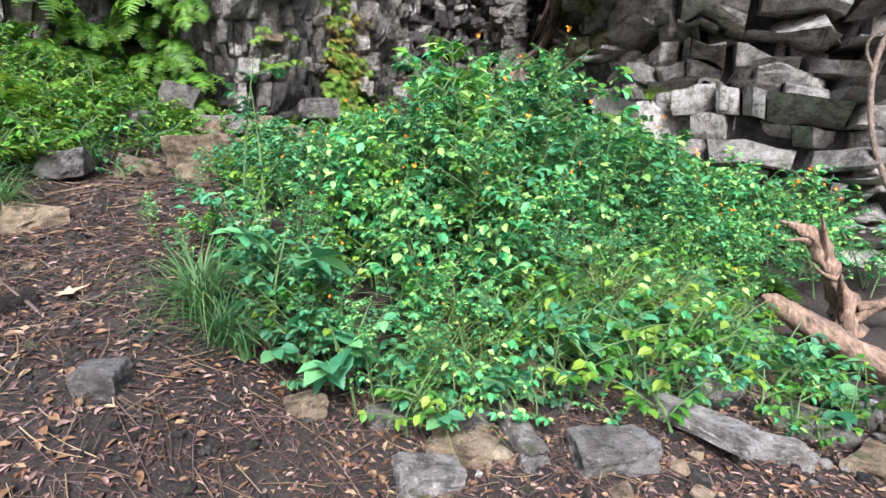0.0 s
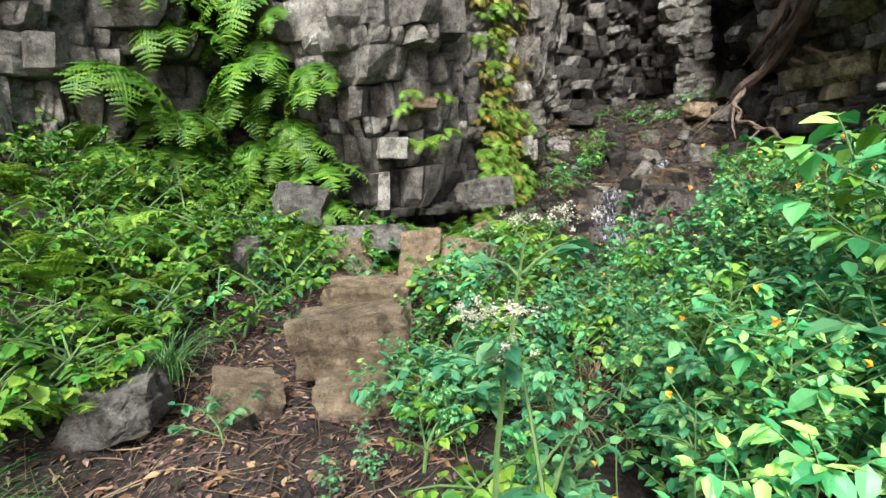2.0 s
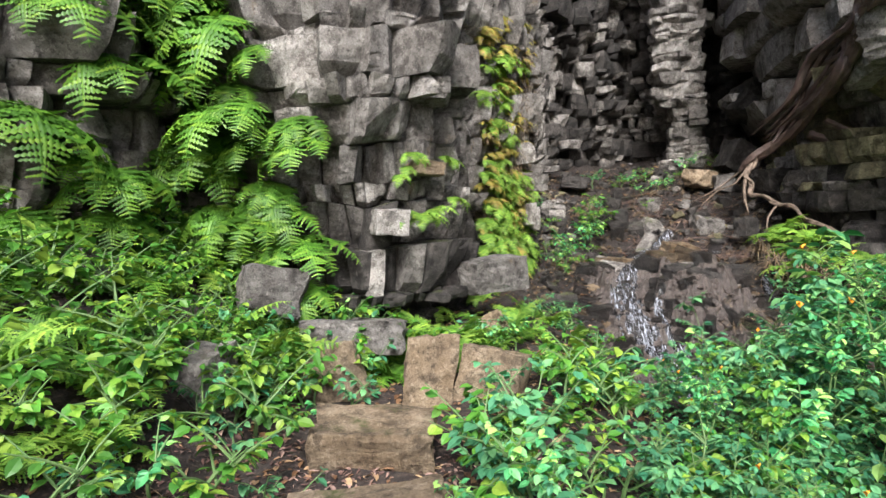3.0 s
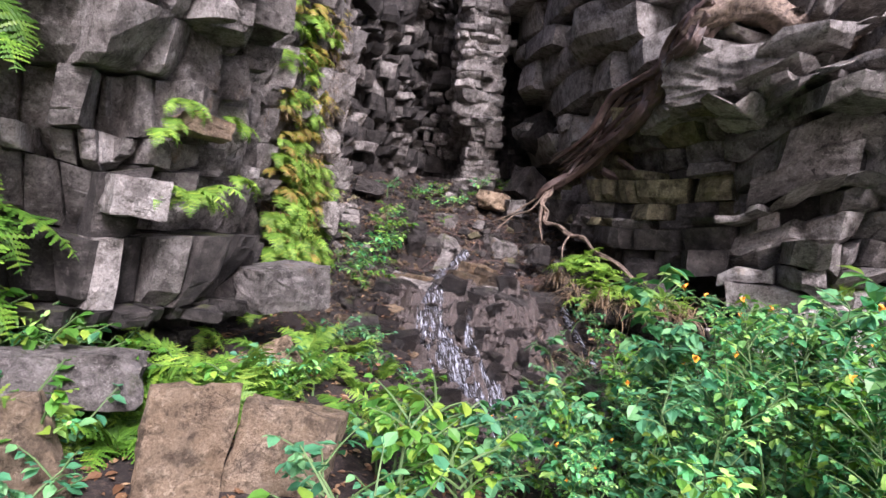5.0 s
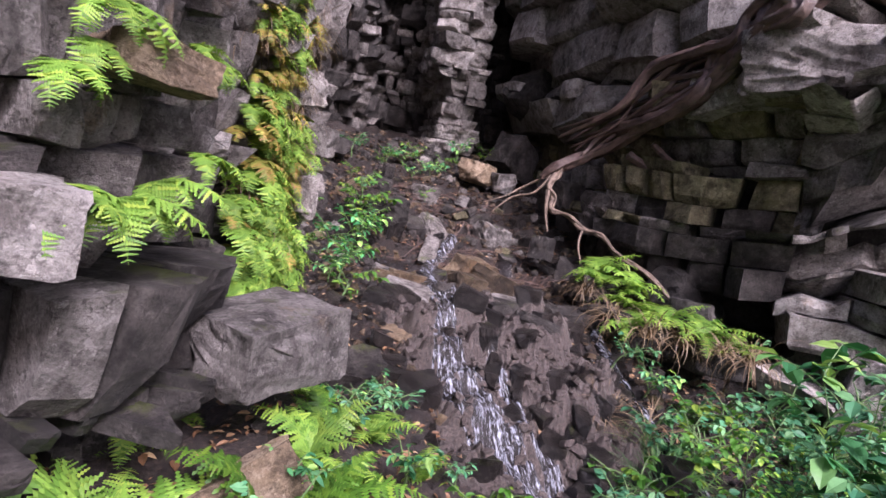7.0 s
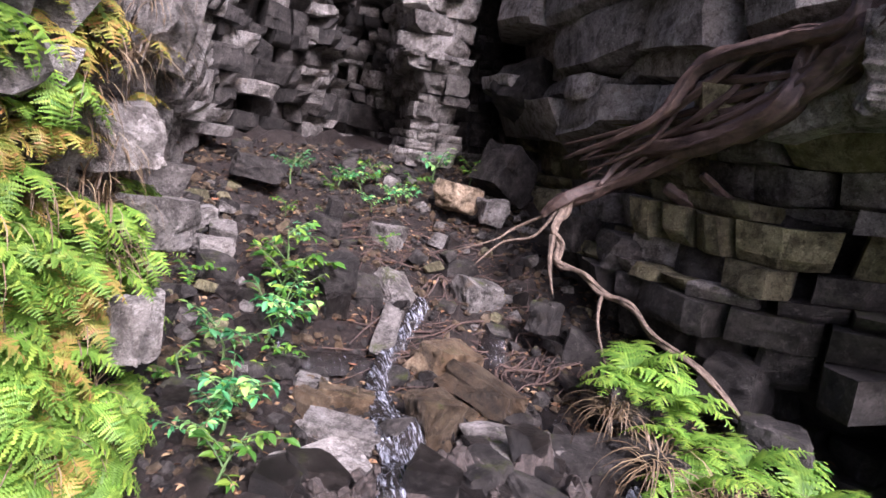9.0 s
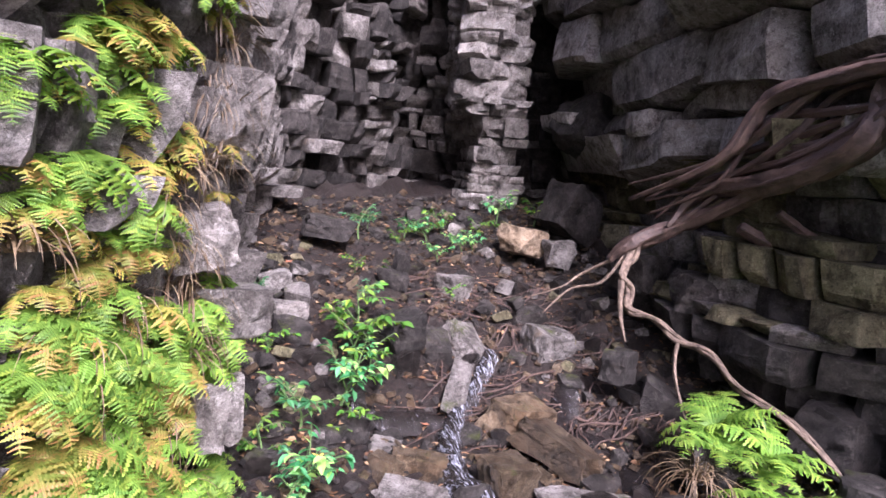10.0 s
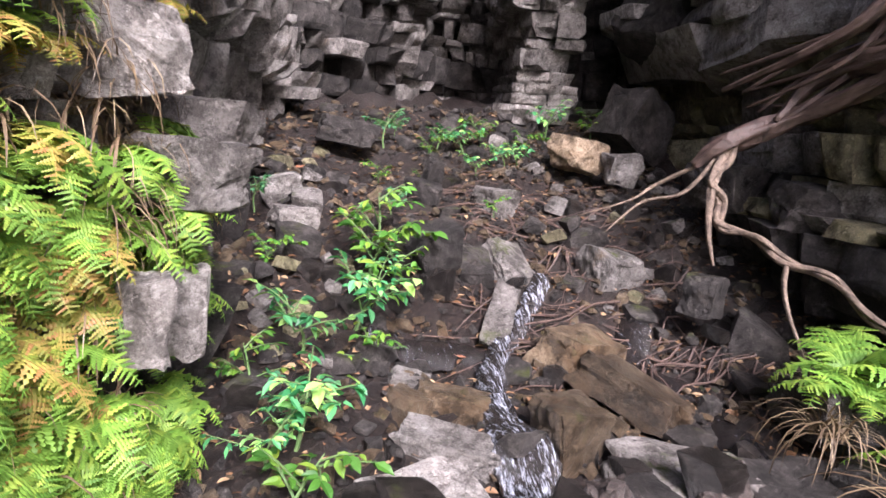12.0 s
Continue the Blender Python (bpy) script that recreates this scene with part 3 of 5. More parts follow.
boulder("fallen_slab", (-2.4, 6.34, 1.76), (0.66, 0.36, 0.2), (-6, 3, 6), ROCK, "grey fallen slab lying at the foot of the cliff", "rock", 33)
boulder("fallen_slab", (-2.85, 6.35, 2.02), (0.42, 0.35, 0.3), (-6, 12, 26), ROCK, "grey fallen rock lying at the foot of the cliff", "rock", 34)
boulder("fallen_slab", (-3.95, 5.75, 2.25), (0.9, 0.5, 0.35), (-8, 18, 40), ROCK, "grey fallen slab lying at the foot of the cliff", "rock", 35)
boulder("ledge_block", (-1.58, 7.32, 1.99), (0.46, 0.4, 0.25), (2, -3, 32), ROCK, "dark lichened limestone block jutting from the ledge", "rock", 36, "", 0.12, 0.08)
boulder("path_stone", (-2.1, 2.75, 0.88), (0.3, 0.24, 0.16), (0, 0, 10), ROCK_TAN, "tan stone beside the earth path", "stone", 37)

boulder("corner_stone", (-1.98, 6.9, 2.76), (0.26, 0.22, 0.1), (0, 4, 30), ROCK_TAN, "thin ochre stone jutting from the cliff corner", "rock", 108, "", 0.25, 0.15)
boulder("corner_stone", (-2.2, 6.7, 2.41), (0.24, 0.26, 0.18), (0, 3, 24), ROCK_PALE, "pale square stone jutting from the cliff corner", "rock", 109, "", 0.2, 0.12)

JUT = "pale limestone block jutting from the ferny cliff"
for at, size, turn, seed in [((-1.4, 9.3, 3.48), (0.42, 0.56, 0.46), (6, 4, 10), 101), ((-1.42, 8.93, 3.02), (0.34, 0.34, 0.24), (3, -4, 24), 102), ((-1.33, 9.05, 2.72), (0.4, 0.38, 0.22), (0, 3, 12), 103),
                             ((-1.38, 8.76, 2.4), (0.15, 0.2, 0.26), (0, 0, 20), 104), ((-1.3, 8.93, 2.36), (0.13, 0.2, 0.28), (0, 4, 8), 105)]:
    boulder("jutting_block", (at[0] + 0.19, at[1] - 0.03, at[2] + 0.03), [v * 0.92 for v in size], turn, ROCK_PALE, JUT, "rock", seed, "jutting blocks", 0.3, 0.18)

# slabs and stones at the foot of the mound
FRONT = "grey stone slab lying at the foot of the mound"
for at, size, turn, mat, seed in [
        ((0.33, 2.42, 0.12), (0.17, 0.75, 0.1), (2, 6, 12), ROCK, 41),
        ((1.08, 2.6, 0.1), (0.2, 1.05, 0.12), (0, 10, 32), ROCK, 42),
        ((0.1, 2.46, 0.1), (0.3, 0.2, 0.18), (0, 0, 20), ROCK, 43),
        ((0.08, 2.26, 0.05), (0.36, 0.22, 0.16), (5, 0, -10), ROCK_TAN, 44),
        ((-0.05, 2.1, 0.04), (0.34, 0.22, 0.15), (0, 6, 8), ROCK_PALE, 45),
        ((-0.6, 2.3, 0.18), (0.2, 0.16, 0.12), (0, 0, 30), ROCK_TAN, 46),
        ((0.72, 2.24, 0.03), (0.42, 0.3, 0.18), (4, 4, 10), ROCK, 47),
        ((1.5, 2.42, 0.03), (0.42, 0.24, 0.14), (0, 5, -16), ROCK, 48),
        ((1.92, 2.78, 0.06), (0.5, 0.3, 0.14), (8, 0, -20), ROCK_PALE, 49),
        ((2.06, 2.4, 0.0), (0.4, 0.35, 0.16), (0, 0, 30), ROCK_TAN, 50),
        ((1.48, 2.95, 0.06), (0.34, 0.3, 0.2), (0, 12, 10), ROCK, 51),
        ((1.86, 3.55, 0.12), (0.26, 0.2, 0.14), (0, 0, 10), ROCK_TAN, 52),
        ((1.95, 3.35, 0.08), (0.3, 0.16, 0.12), (0, 8, -10), ROCK_TAN, 53),
        ((0.45, 2.75, 0.18), (0.2, 0.2, 0.16), (0, 0, 40), ROCK_TAN, 54),
        ((0.72, 2.72, 0.12), (0.22, 0.18, 0.14), (10, 0, 10), ROCK, 55),
        ((-1.24, 1.95, 0.46), (0.2, 0.18, 0.14), (0, 0, 10), ROCK, 56),
        ((2.35, 3.0, 0.02), (0.36, 0.26, 0.15), (0, 4, 50), ROCK, 57),
        ((2.5, 2.4, -0.04), (0.5, 0.3, 0.16), (0, 4, 20), ROCK, 58),
        ((-0.25, 2.42, 0.12), (0.22, 0.16, 0.12), (0, 4, 20), ROCK, 59)]:
    boulder("stone_slab", (at[0], at[1], ground_z(at[0], at[1]) + size[2] * 0.1), [v * 0.88 for v in size], turn, ROCK_PALE if seed in (42, 45, 47, 48, 51, 57) else mat, FRONT, "stone", seed, "stones at the foot of the mound", 0.3, 0.16)

# rocks in the stream bed
WETTED = "wet grey-brown rock lying in the stream bed"
for at, size, turn, mat, seed in [
        ((0.235, 9.8, 2.04), (0.15, 0.52, 0.1), (27, 10, -30), ROCK, 61),
        ((0.48, 9.45, 1.94), (0.42, 0.3, 0.26), (6, 8, 20), ROCK_BROWN, 62),
        ((0.14, 8.93, 1.88), (0.3, 0.27, 0.27), (0, 5, 14), ROCK_BROWN, 63),
        ((0.56, 9.1, 1.92), (0.25, 0.52, 0.18), (10, 14, 22), ROCK_BROWN, 64),
        ((-0.28, 8.96, 1.84), (0.44, 0.2, 0.15), (6, 8, -26), ROCK_PALE, 65),
        ((-0.16, 9.2, 1.86), (0.42, 0.16, 0.15), (0, 8, -18), ROCK_BROWN, 66),
        ((-0.46, 8.77, 1.81), (0.42, 0.28, 0.13), (6, 2, 12), ROCK_PALE, 67),
        ((-0.39, 9.22, 1.88), (0.12, 0.26, 0.14), (0, 14, 24), ROCK_BROWN, 68),
        ((-0.33, 9.38, 1.9), (0.2, 0.14, 0.1), (0, 14, -10), ROCK_PALE, 98),
        ((0.45, 8.68, 1.83), (0.52, 0.28, 0.13), (4, 0, -14), ROCK, 99),
        ((0.75, 8.55, 1.82), (0.5, 0.28, 0.14), (4, 0, -14), ROCK, 69),
        ((-0.05, 10.1, 2.32), (0.3, 0.3, 0.24), (10, -6, 8), ROCK, 70),
        ((0.2, 10.15, 2.16), (0.2, 0.34, 0.26), (20, 0, -14), ROCK, 71),
        ((0.42, 10.15, 2.2), (0.26, 0.4, 0.16), (30, 10, 24), ROCK, 72),
        ((-0.3, 10.05, 2.15), (0.22, 0.2, 0.4), (0, 4, 10), ROCK_WET, 73),
        ((-0.08, 9.95, 2.06), (0.18, 0.16, 0.36), (4, 0, 10), ROCK_WET, 74),
        ((0.98, 10.02, 2.2), (0.36, 0.3, 0.28), (6, 8, 10), ROCK, 75),
        ((1.25, 9.55, 2.2), (0.26, 0.22, 0.22), (0, 10, 30), ROCK, 76),
        ((-0.76, 10.3, 2.42), (0.24, 0.2, 0.13), (0, 6, 10), ROCK_PALE, 77),
        ((-0.8, 10.62, 2.55), (0.24, 0.2, 0.12), (0, -6, -10), ROCK_PALE, 78),
        ((-0.35, 11.2, 2.86), (0.42, 0.3, 0.18), (0, 8, -6), ROCK_DARK, 79),
        ((1.24, 10.95, 2.82), (0.34, 0.3, 0.26), (0, 14, 24), ROCK_TAN, 80),
        ((1.46, 10.75, 2.76), (0.26, 0.26, 0.22), (10, 0, -14), ROCK, 81),
        ((1.84, 11.15, 3.08), (0.5, 0.5, 0.44), (10, 26, 10), ROCK, 82),
        ((2.2, 11.5, 3.85), (0.7, 0.6, 0.5), (0, 30, 10), ROCK_DARK, 83),
        ((0.5, 10.6, 2.5), (0.24, 0.26, 0.2), (0, 0, 10), ROCK, 84),
        ((0.1, 10.75, 2.6), (0.12, 0.14, 0.3), (4, 10, 10), ROCK, 85),
        ((-0.55, 8.35, 1.74), (0.42, 0.26, 0.08), (4, -6, 10), ROCK_TAN, 86),
        ((0.15, 8.5, 1.86), (0.3, 0.24, 0.14), (0, 0, 10), ROCK, 87),
        ((0.35, 8.35, 1.82), (0.36, 0.3, 0.12), (-8, 12, -20), ROCK, 88),
        ((1.9, 9.5, 2.66), (0.55, 0.4, 0.3), (0, 4, -30), ROCK, 89),
        ((1.78, 10.1, 2.72), (0.4, 0.4, 0.3), (0, -4, 10), ROCK, 90),
        ((1.62, 8.2, 1.95), (0.4, 0.4, 0.3), (0, 4, 30), ROCK, 91),
        ((1.9, 8.6, 2.1), (0.4, 0.4, 0.35), (0, 4, 10), ROCK_DARK, 92)]:
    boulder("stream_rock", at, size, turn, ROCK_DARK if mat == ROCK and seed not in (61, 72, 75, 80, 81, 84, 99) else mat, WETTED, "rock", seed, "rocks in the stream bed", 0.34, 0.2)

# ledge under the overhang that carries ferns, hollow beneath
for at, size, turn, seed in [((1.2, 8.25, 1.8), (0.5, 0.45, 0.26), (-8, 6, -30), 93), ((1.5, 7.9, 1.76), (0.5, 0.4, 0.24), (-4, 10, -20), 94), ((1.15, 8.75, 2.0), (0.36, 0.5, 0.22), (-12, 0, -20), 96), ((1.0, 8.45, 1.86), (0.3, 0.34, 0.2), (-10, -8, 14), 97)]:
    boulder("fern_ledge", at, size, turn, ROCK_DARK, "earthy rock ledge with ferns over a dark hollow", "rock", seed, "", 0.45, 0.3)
boulder("nose_slab", (2.0, 7.78, 3.78), (0.7, 1.15, 0.46), (-3, 6, 20), ROCK_PALE, "massive grey limestone slab capping the overhang", "rock", 121, "", 0.34, 0.16)
boulder("buttress", (2.62, 7.25, 1.55), (0.8, 0.6, 1.1), (0, -8, 20), ROCK_PALE, "pale weathered rock buttress at the foot of the cliff", "rock", 95, "", 0.3, 0.2)

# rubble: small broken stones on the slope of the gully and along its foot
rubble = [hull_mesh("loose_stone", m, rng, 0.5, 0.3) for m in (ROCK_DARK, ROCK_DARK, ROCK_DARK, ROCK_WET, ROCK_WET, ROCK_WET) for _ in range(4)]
for _ in range(330):
    x, y = rng.uniform(-1.25, 2.3), rng.uniform(7.6, 12.1)
    if not (-1.2 + 0.15 * (y - 8) < x < 1.9 + 0.1 * (y - 8)) or math.hypot(x + 0.93, y - 7.31) < 0.5:
        continue
    d = min(0.3, 0.045 + abs(rng.gauss(0, 0.07)))
    ob = new("loose_stone", rng.choice(rubble))
    ob.matrix_world = pose(x, y, ground_z(x, y) + d * 0.18, rng.uniform(-25, 25), rng.uniform(-25, 25), rng.uniform(0, 360)) @ Matrix.Diagonal((d * rng.uniform(0.8, 1.6), d, d * rng.uniform(0.4, 0.9), 1))
    tagged(ob, "broken grey stone lying on the damp gully slope", "stone", "loose stones in the gully")
for _ in range(110):
    x, y = rng.uniform(-2.6, 2.8), rng.uniform(1.7, 7.4)
    if path_gap(x, y) > 0.7 and not (x > -0.7 and y < 3.0 + 0.5 * x):
        continue
    d = min(0.14, 0.03 + abs(rng.gauss(0, 0.035)))
    ob = new("pebble", rng.choice(rubble))
    ob.matrix_world = pose(x, y, ground_z(x, y) + d * 0.12, rng.uniform(-25, 25), rng.uniform(-25, 25), rng.uniform(0, 360)) @ Matrix.Diagonal((d * rng.uniform(0.8, 1.6), d, d * rng.uniform(0.5, 0.9), 1))
    tagged(ob, "small broken stone half sunk in the soil", "stone", "pebbles on the soil")

scree = [hull_mesh("scree_stone", m, rng, 0.4, 0.25) for m in (ROCK, ROCK_OLIVE, ROCK, ROCK_DARK) for _ in range(3)]
for _ in range(95):
    x, y = rng.uniform(0.7, 2.0), rng.uniform(9.8, 11.6)
    if rng.random() < 0.4:
        x, y = rng.uniform(-1.1, -0.5) + 0.0, rng.uniform(9.2, 11.2)
    d = min(0.2, 0.05 + abs(rng.gauss(0, 0.05)))
    ob = new("scree_stone", rng.choice(scree))
    ob.matrix_world = pose(x, y, ground_z(x, y) + d * 0.2, rng.uniform(-25, 25), rng.uniform(-25, 25), rng.uniform(0, 360)) @ Matrix.Diagonal((d * rng.uniform(0.9, 1.6), d, d * rng.uniform(0.5, 0.9), 1))
    tagged(ob, "small angular limestone fallen on the gully slope", "stone", "fallen stones in the gully")
tan_pebbles = [hull_mesh("pebble", m, rng, 0.5, 0.3) for m in (ROCK_TAN, ROCK_TAN, ROCK_PALE) for _ in range(4)]
for _ in range(95):
    x = rng.uniform(-0.6, 2.6)
    y = rng.uniform(1.7, 2.75 + 0.3 * max(0, x))
    d = min(0.13, 0.03 + abs(rng.gauss(0, 0.035)))
    ob = new("pebble", rng.choice(tan_pebbles))
    ob.matrix_world = pose(x, y, ground_z(x, y) + d * 0.15, rng.uniform(-25, 25), rng.uniform(-25, 25), rng.uniform(0, 360)) @ Matrix.Diagonal((d * rng.uniform(0.8, 1.6), d, d * rng.uniform(0.5, 0.9), 1))
    tagged(ob, "small tan stone at the foot of the mound", "stone", "pebbles on the soil")

gravel = []
for _ in range(4200):
    x, y = rng.uniform(-1.3, 2.2), rng.uniform(7.2, 12.2)
    if rng.random() < 0.35:
        x, y = rng.uniform(-2.4, 2.6), rng.uniform(1.6, 5.0)
        if path_gap(x, y) > 0.8 and y > 2.7 + 0.4 * max(0, x):
            continue
    me = rng.choice(rubble[:20])
    d = rng.uniform(0.012, 0.05)
    m = pose(x, y, ground_z(x, y) + d * 0.15, rng.uniform(-40, 40), rng.uniform(-40, 40), rng.uniform(0, 360)) @ Matrix.Diagonal((d * 1.3, d, d * 0.7, 1))
    gravel.append(([m @ v.co for v in me.vertices], [tuple(f.vertices) for f in me.polygons]))
fragments = []
for _ in range(2200):
    x, y = rng.uniform(-1.2, 2.1), rng.uniform(7.6, 12.2)
    me = rng.choice(scree)
    d = rng.uniform(0.014, 0.06) * rng.uniform(0.5, 1.3)
    m = pose(x, y, ground_z(x, y) + d * 0.2, rng.uniform(-40, 40), rng.uniform(-40, 40), rng.uniform(0, 360)) @ Matrix.Diagonal((d * 1.5, d, d * 0.6, 1))
    fragments.append(([m @ v.co for v in me.vertices], [tuple(f.vertices) for f in me.polygons]))
tagged(part_from("stone_fragments", fragments, ROCK_BROWN, None, "brown-grey broken stone chips over the gully soil"), category="gravel", kind="stuff")
tagged(part_from("gravel", gravel, ROCK_DARK, None, "dark broken gravel strewn over the soil"), category="gravel", kind="stuff")


# ---- dead wood and roots ----
DEADWOOD = plain_material("dead_wood", (0.04, 0.022, 0.015), (0.4, 0.265, 0.18), 0.8, 34, 1.2, stretch=(1.2, 0.4, 0.4))


def wood(name, lines, mat, label, category, sides=12, gnarl=0.25, flute=0.08, seed=0):
    parts = [tube_data(p, sides, gnarl, 7, seed + i, flute) for i, p in enumerate(lines)]
    ob = new(name)
    ob.empty_display_size = 0.1
    tagged(ob, label, category)
    for i, d in enumerate(parts):
        part_from(("trunk", "branch")[i > 0], [d], mat, ob, smooth_shade=True)
    return ob


wood("fallen_log", [[(2.38, 4.12, 0.42, 0.02), (2.45, 4.03, 0.37, 0.07), (2.6, 3.8, 0.26, 0.09), (2.8, 3.45, 0.12, 0.1), (3.05, 3.0, 0.02, 0.1)], [(2.4, 4.02, 0.33, 0.01), (2.52, 3.9, 0.28, 0.04), (2.7, 3.62, 0.2, 0.06)]], DEADWOOD, "split reddish-brown fallen log with a broken end", "log", flute=0.16, gnarl=0.3)
wood("branch_log", [[(1.5, 3.35, 0.16, 0.02), (1.7, 3.15, 0.13, 0.04), (2.0, 2.85, 0.1, 0.035)]], DRIFT, "short weathered branch lying among the stones", "log")
wood("dead_stump", [[(3.2, 4.3, -0.1, 0.12), (3.14, 4.3, 0.25, 0.085), (3.05, 4.33, 0.5, 0.07), (2.94, 4.37, 0.72, 0.065), (2.82, 4.4, 0.86, 0.05), (2.7, 4.41, 0.92, 0.02), (2.62, 4.41, 0.95, 0.006)],
                    [(3.12, 4.28, 0.2, 0.04), (3.0, 4.15, 0.4, 0.025), (2.95, 4.1, 0.5, 0.02), (2.9, 4.05, 0.6, 0.006)],
                    [(3.2, 4.25, 0.2, 0.04), (3.38, 4.12, 0.45, 0.03), (3.36, 4.08, 0.65, 0.022), (3.28, 4.05, 0.88, 0.006)],
                    [(3.2, 4.25, 0.3, 0.04), (3.5, 4.1, 0.38, 0.03), (3.9, 4.0, 0.4, 0.015)],
                    [(2.92, 4.37, 0.74, 0.03), (2.8, 4.36, 0.8, 0.02), (2.66, 4.36, 0.8, 0.004)],
                    [(3.0, 4.34, 0.6, 0.03), (2.92, 4.3, 0.86, 0.018), (2.86, 4.28, 1.02, 0.004)],
                    [(3.05, 4.3, 0.5, 0.02), (2.9, 4.25, 0.56, 0.012), (2.78, 4.22, 0.66, 0.003)]], DEADWOOD, "grey weathered dead stump with broken roots", "stump", gnarl=0.9, flute=0.28)
wood("black_stump", [[(1.83, 4.12, 0.0, 0.1), (1.82, 4.1, 0.22, 0.08), (1.79, 4.08, 0.38, 0.055), (1.8, 4.08, 0.46, 0.02)], [(1.83, 4.12, 0.1, 0.07), (1.98, 3.98, 0.12, 0.06), (2.12, 3.88, 0.06, 0.03)]], ROCK_WET, "small black rotten stump among the plants", "stump", gnarl=0.4)
wood("bare_branch", [[(4.45, 5.55, 0.9, 0.03), (4.15, 5.6, 1.6, 0.025), (4.12, 5.65, 2.3, 0.028), (4.3, 5.6, 2.9, 0.025), (4.4, 5.6, 3.6, 0.02)], [(4.12, 5.65, 2.2, 0.02), (4.0, 5.6, 2.5, 0.012), (4.35, 5.5, 2.75, 0.006)]], DRIFT, "thin pale dead branch leaning against the rock", "branch")
wood("twig", [[(-1.93, 2.4, 0.95, 0.006), (-1.6, 2.3, 0.74, 0.012), (-1.3, 2.14, 0.6, 0.014), (-1.1, 2.1, 0.52, 0.01)]], BARK, "thin brown twig lying on the leaf litter", "twig", sides=6)

main_root = [(1.3, 9.85, 2.84, 0.02), (1.4, 9.75, 2.97, 0.05), (1.56, 9.62, 3.08, 0.042), (1.65, 9.38, 3.2, 0.04), (1.68, 9.0, 3.4, 0.042), (1.68, 8.6, 3.6, 0.06), (1.67, 8.35, 3.8, 0.075), (1.62, 8.12, 3.96, 0.08), (1.6, 7.95, 4.13, 0.1), (1.66, 7.78, 4.28, 0.115), (1.82, 7.62, 4.34, 0.12), (2.02, 7.52, 4.28, 0.11), (2.16, 7.4, 4.14, 0.08), (2.35, 7.3, 4.06, 0.05), (2.6, 7.2, 4.05, 0.03)]
root_lines = [main_root[:10]]
for k in range(9):
    r = random.Random(70 + k)
    lift, out, thick = 0.04 + 0.045 * k + r.uniform(-0.03, 0.03), r.uniform(-0.1, 0.1), r.choice((0.016, 0.024, 0.034, 0.048))
    line = []
    for i, (x, y, z, w) in enumerate(main_root[2:10]):
        sway = 0.08 * math.sin(1.9 * i + k * 2.1) + r.gauss(0, 0.025)
        fan = max(0.0, 1 - i / 8)
        line.append((x + out * 0.6 + sway * 0.5, y + sway * 1.3 + 0.05 * k * (i == 0), z + lift * (0.3 + 0.7 * math.sin(math.pi * min(1, (i + 0.6) / 5))) + sway * 0.8, thick * (0.3 + 0.7 * min(1, i / 2)) * r.uniform(0.8, 1.25)))
    root_lines.append(line)
root_lines += [[(1.7, 9.2, 3.15, 0.03), (1.95, 9.05, 2.98, 0.04), (2.06, 8.95, 2.75, 0.035), (2.05, 8.9, 2.45, 0.015)],
               [(1.75, 9.0, 3.25, 0.02), (2.0, 8.9, 3.05, 0.025), (2.12, 8.85, 2.8, 0.02), (2.14, 8.8, 2.55, 0.01)]]
wood("twisted_root", root_lines, BARK, "thick twisted dark tree root running under the overhang", "root", sides=16, gnarl=0.5, flute=0.34, seed=4)
# upper end of main_root: pale fibres, lightened further for the skylight on it
bend = [main_root[8:]]
for k in range(5):
    r = random.Random(90 + k)
    a = 2 * math.pi * k / 5
    bend.append([(x + 0.07 * math.cos(a + 0.5 * i) * min(1, w / 0.08), y + 0.05 * math.sin(a) * min(1, w / 0.08), z + 0.09 * math.sin(a + 0.5 * i) * min(1, w / 0.08), w * r.uniform(0.28, 0.42)) for i, (x, y, z, w) in enumerate(main_root[8:])])
wood("bent_root", bend, DRIFT, "pale fibrous twisted root bending over the rock ledge", "root", gnarl=0.3, flute=0.25, seed=6)
pale_root = [(1.42, 9.74, 2.99, 0.04), (1.37, 9.73, 2.9, 0.036), (1.3, 9.7, 2.78, 0.032), (1.33, 9.66, 2.66, 0.028), (1.29, 9.6, 2.57, 0.028), (1.38, 9.45, 2.53, 0.026), (1.42, 9.3, 2.44, 0.028), (1.5, 9.1, 2.42, 0.026), (1.5, 8.9, 2.28, 0.024), (1.58, 8.6, 2.18, 0.02), (1.66, 8.2, 1.9, 0.015)]
wood("pale_root", [[(x, y, z, w * 0.62) for x, y, z, w in pale_root], [(x + 0.03 * math.sin(2.3 * i), y - 0.02, z + 0.025 * math.cos(2.3 * i), w * 0.5) for i, (x, y, z, w) in enumerate(pale_root)], [(1.34, 9.72, 2.84, 0.022), (1.27, 9.66, 2.7, 0.018), (1.24, 9.6, 2.52, 0.012), (1.26, 9.55, 2.36, 0.006)], [(1.36, 9.76, 2.9, 0.012), (1.22, 9.8, 2.7, 0.009), (1.08, 9.95, 2.62, 0.007), (0.9, 9.98, 2.45, 0.004)], [(1.36, 9.76, 2.9, 0.012), (1.2, 10.0, 2.72, 0.008), (1.05, 10.02, 2.62, 0.006), (0.85, 10.2, 2.5, 0.003)], [(1.44, 9.3, 2.44, 0.012), (1.25, 9.1, 2.3, 0.008), (1.1, 8.8, 2.1, 0.004)]], DRIFT, "pale weathered root winding down the rocks", "root", gnarl=0.5, flute=0.25)
rootlets = []
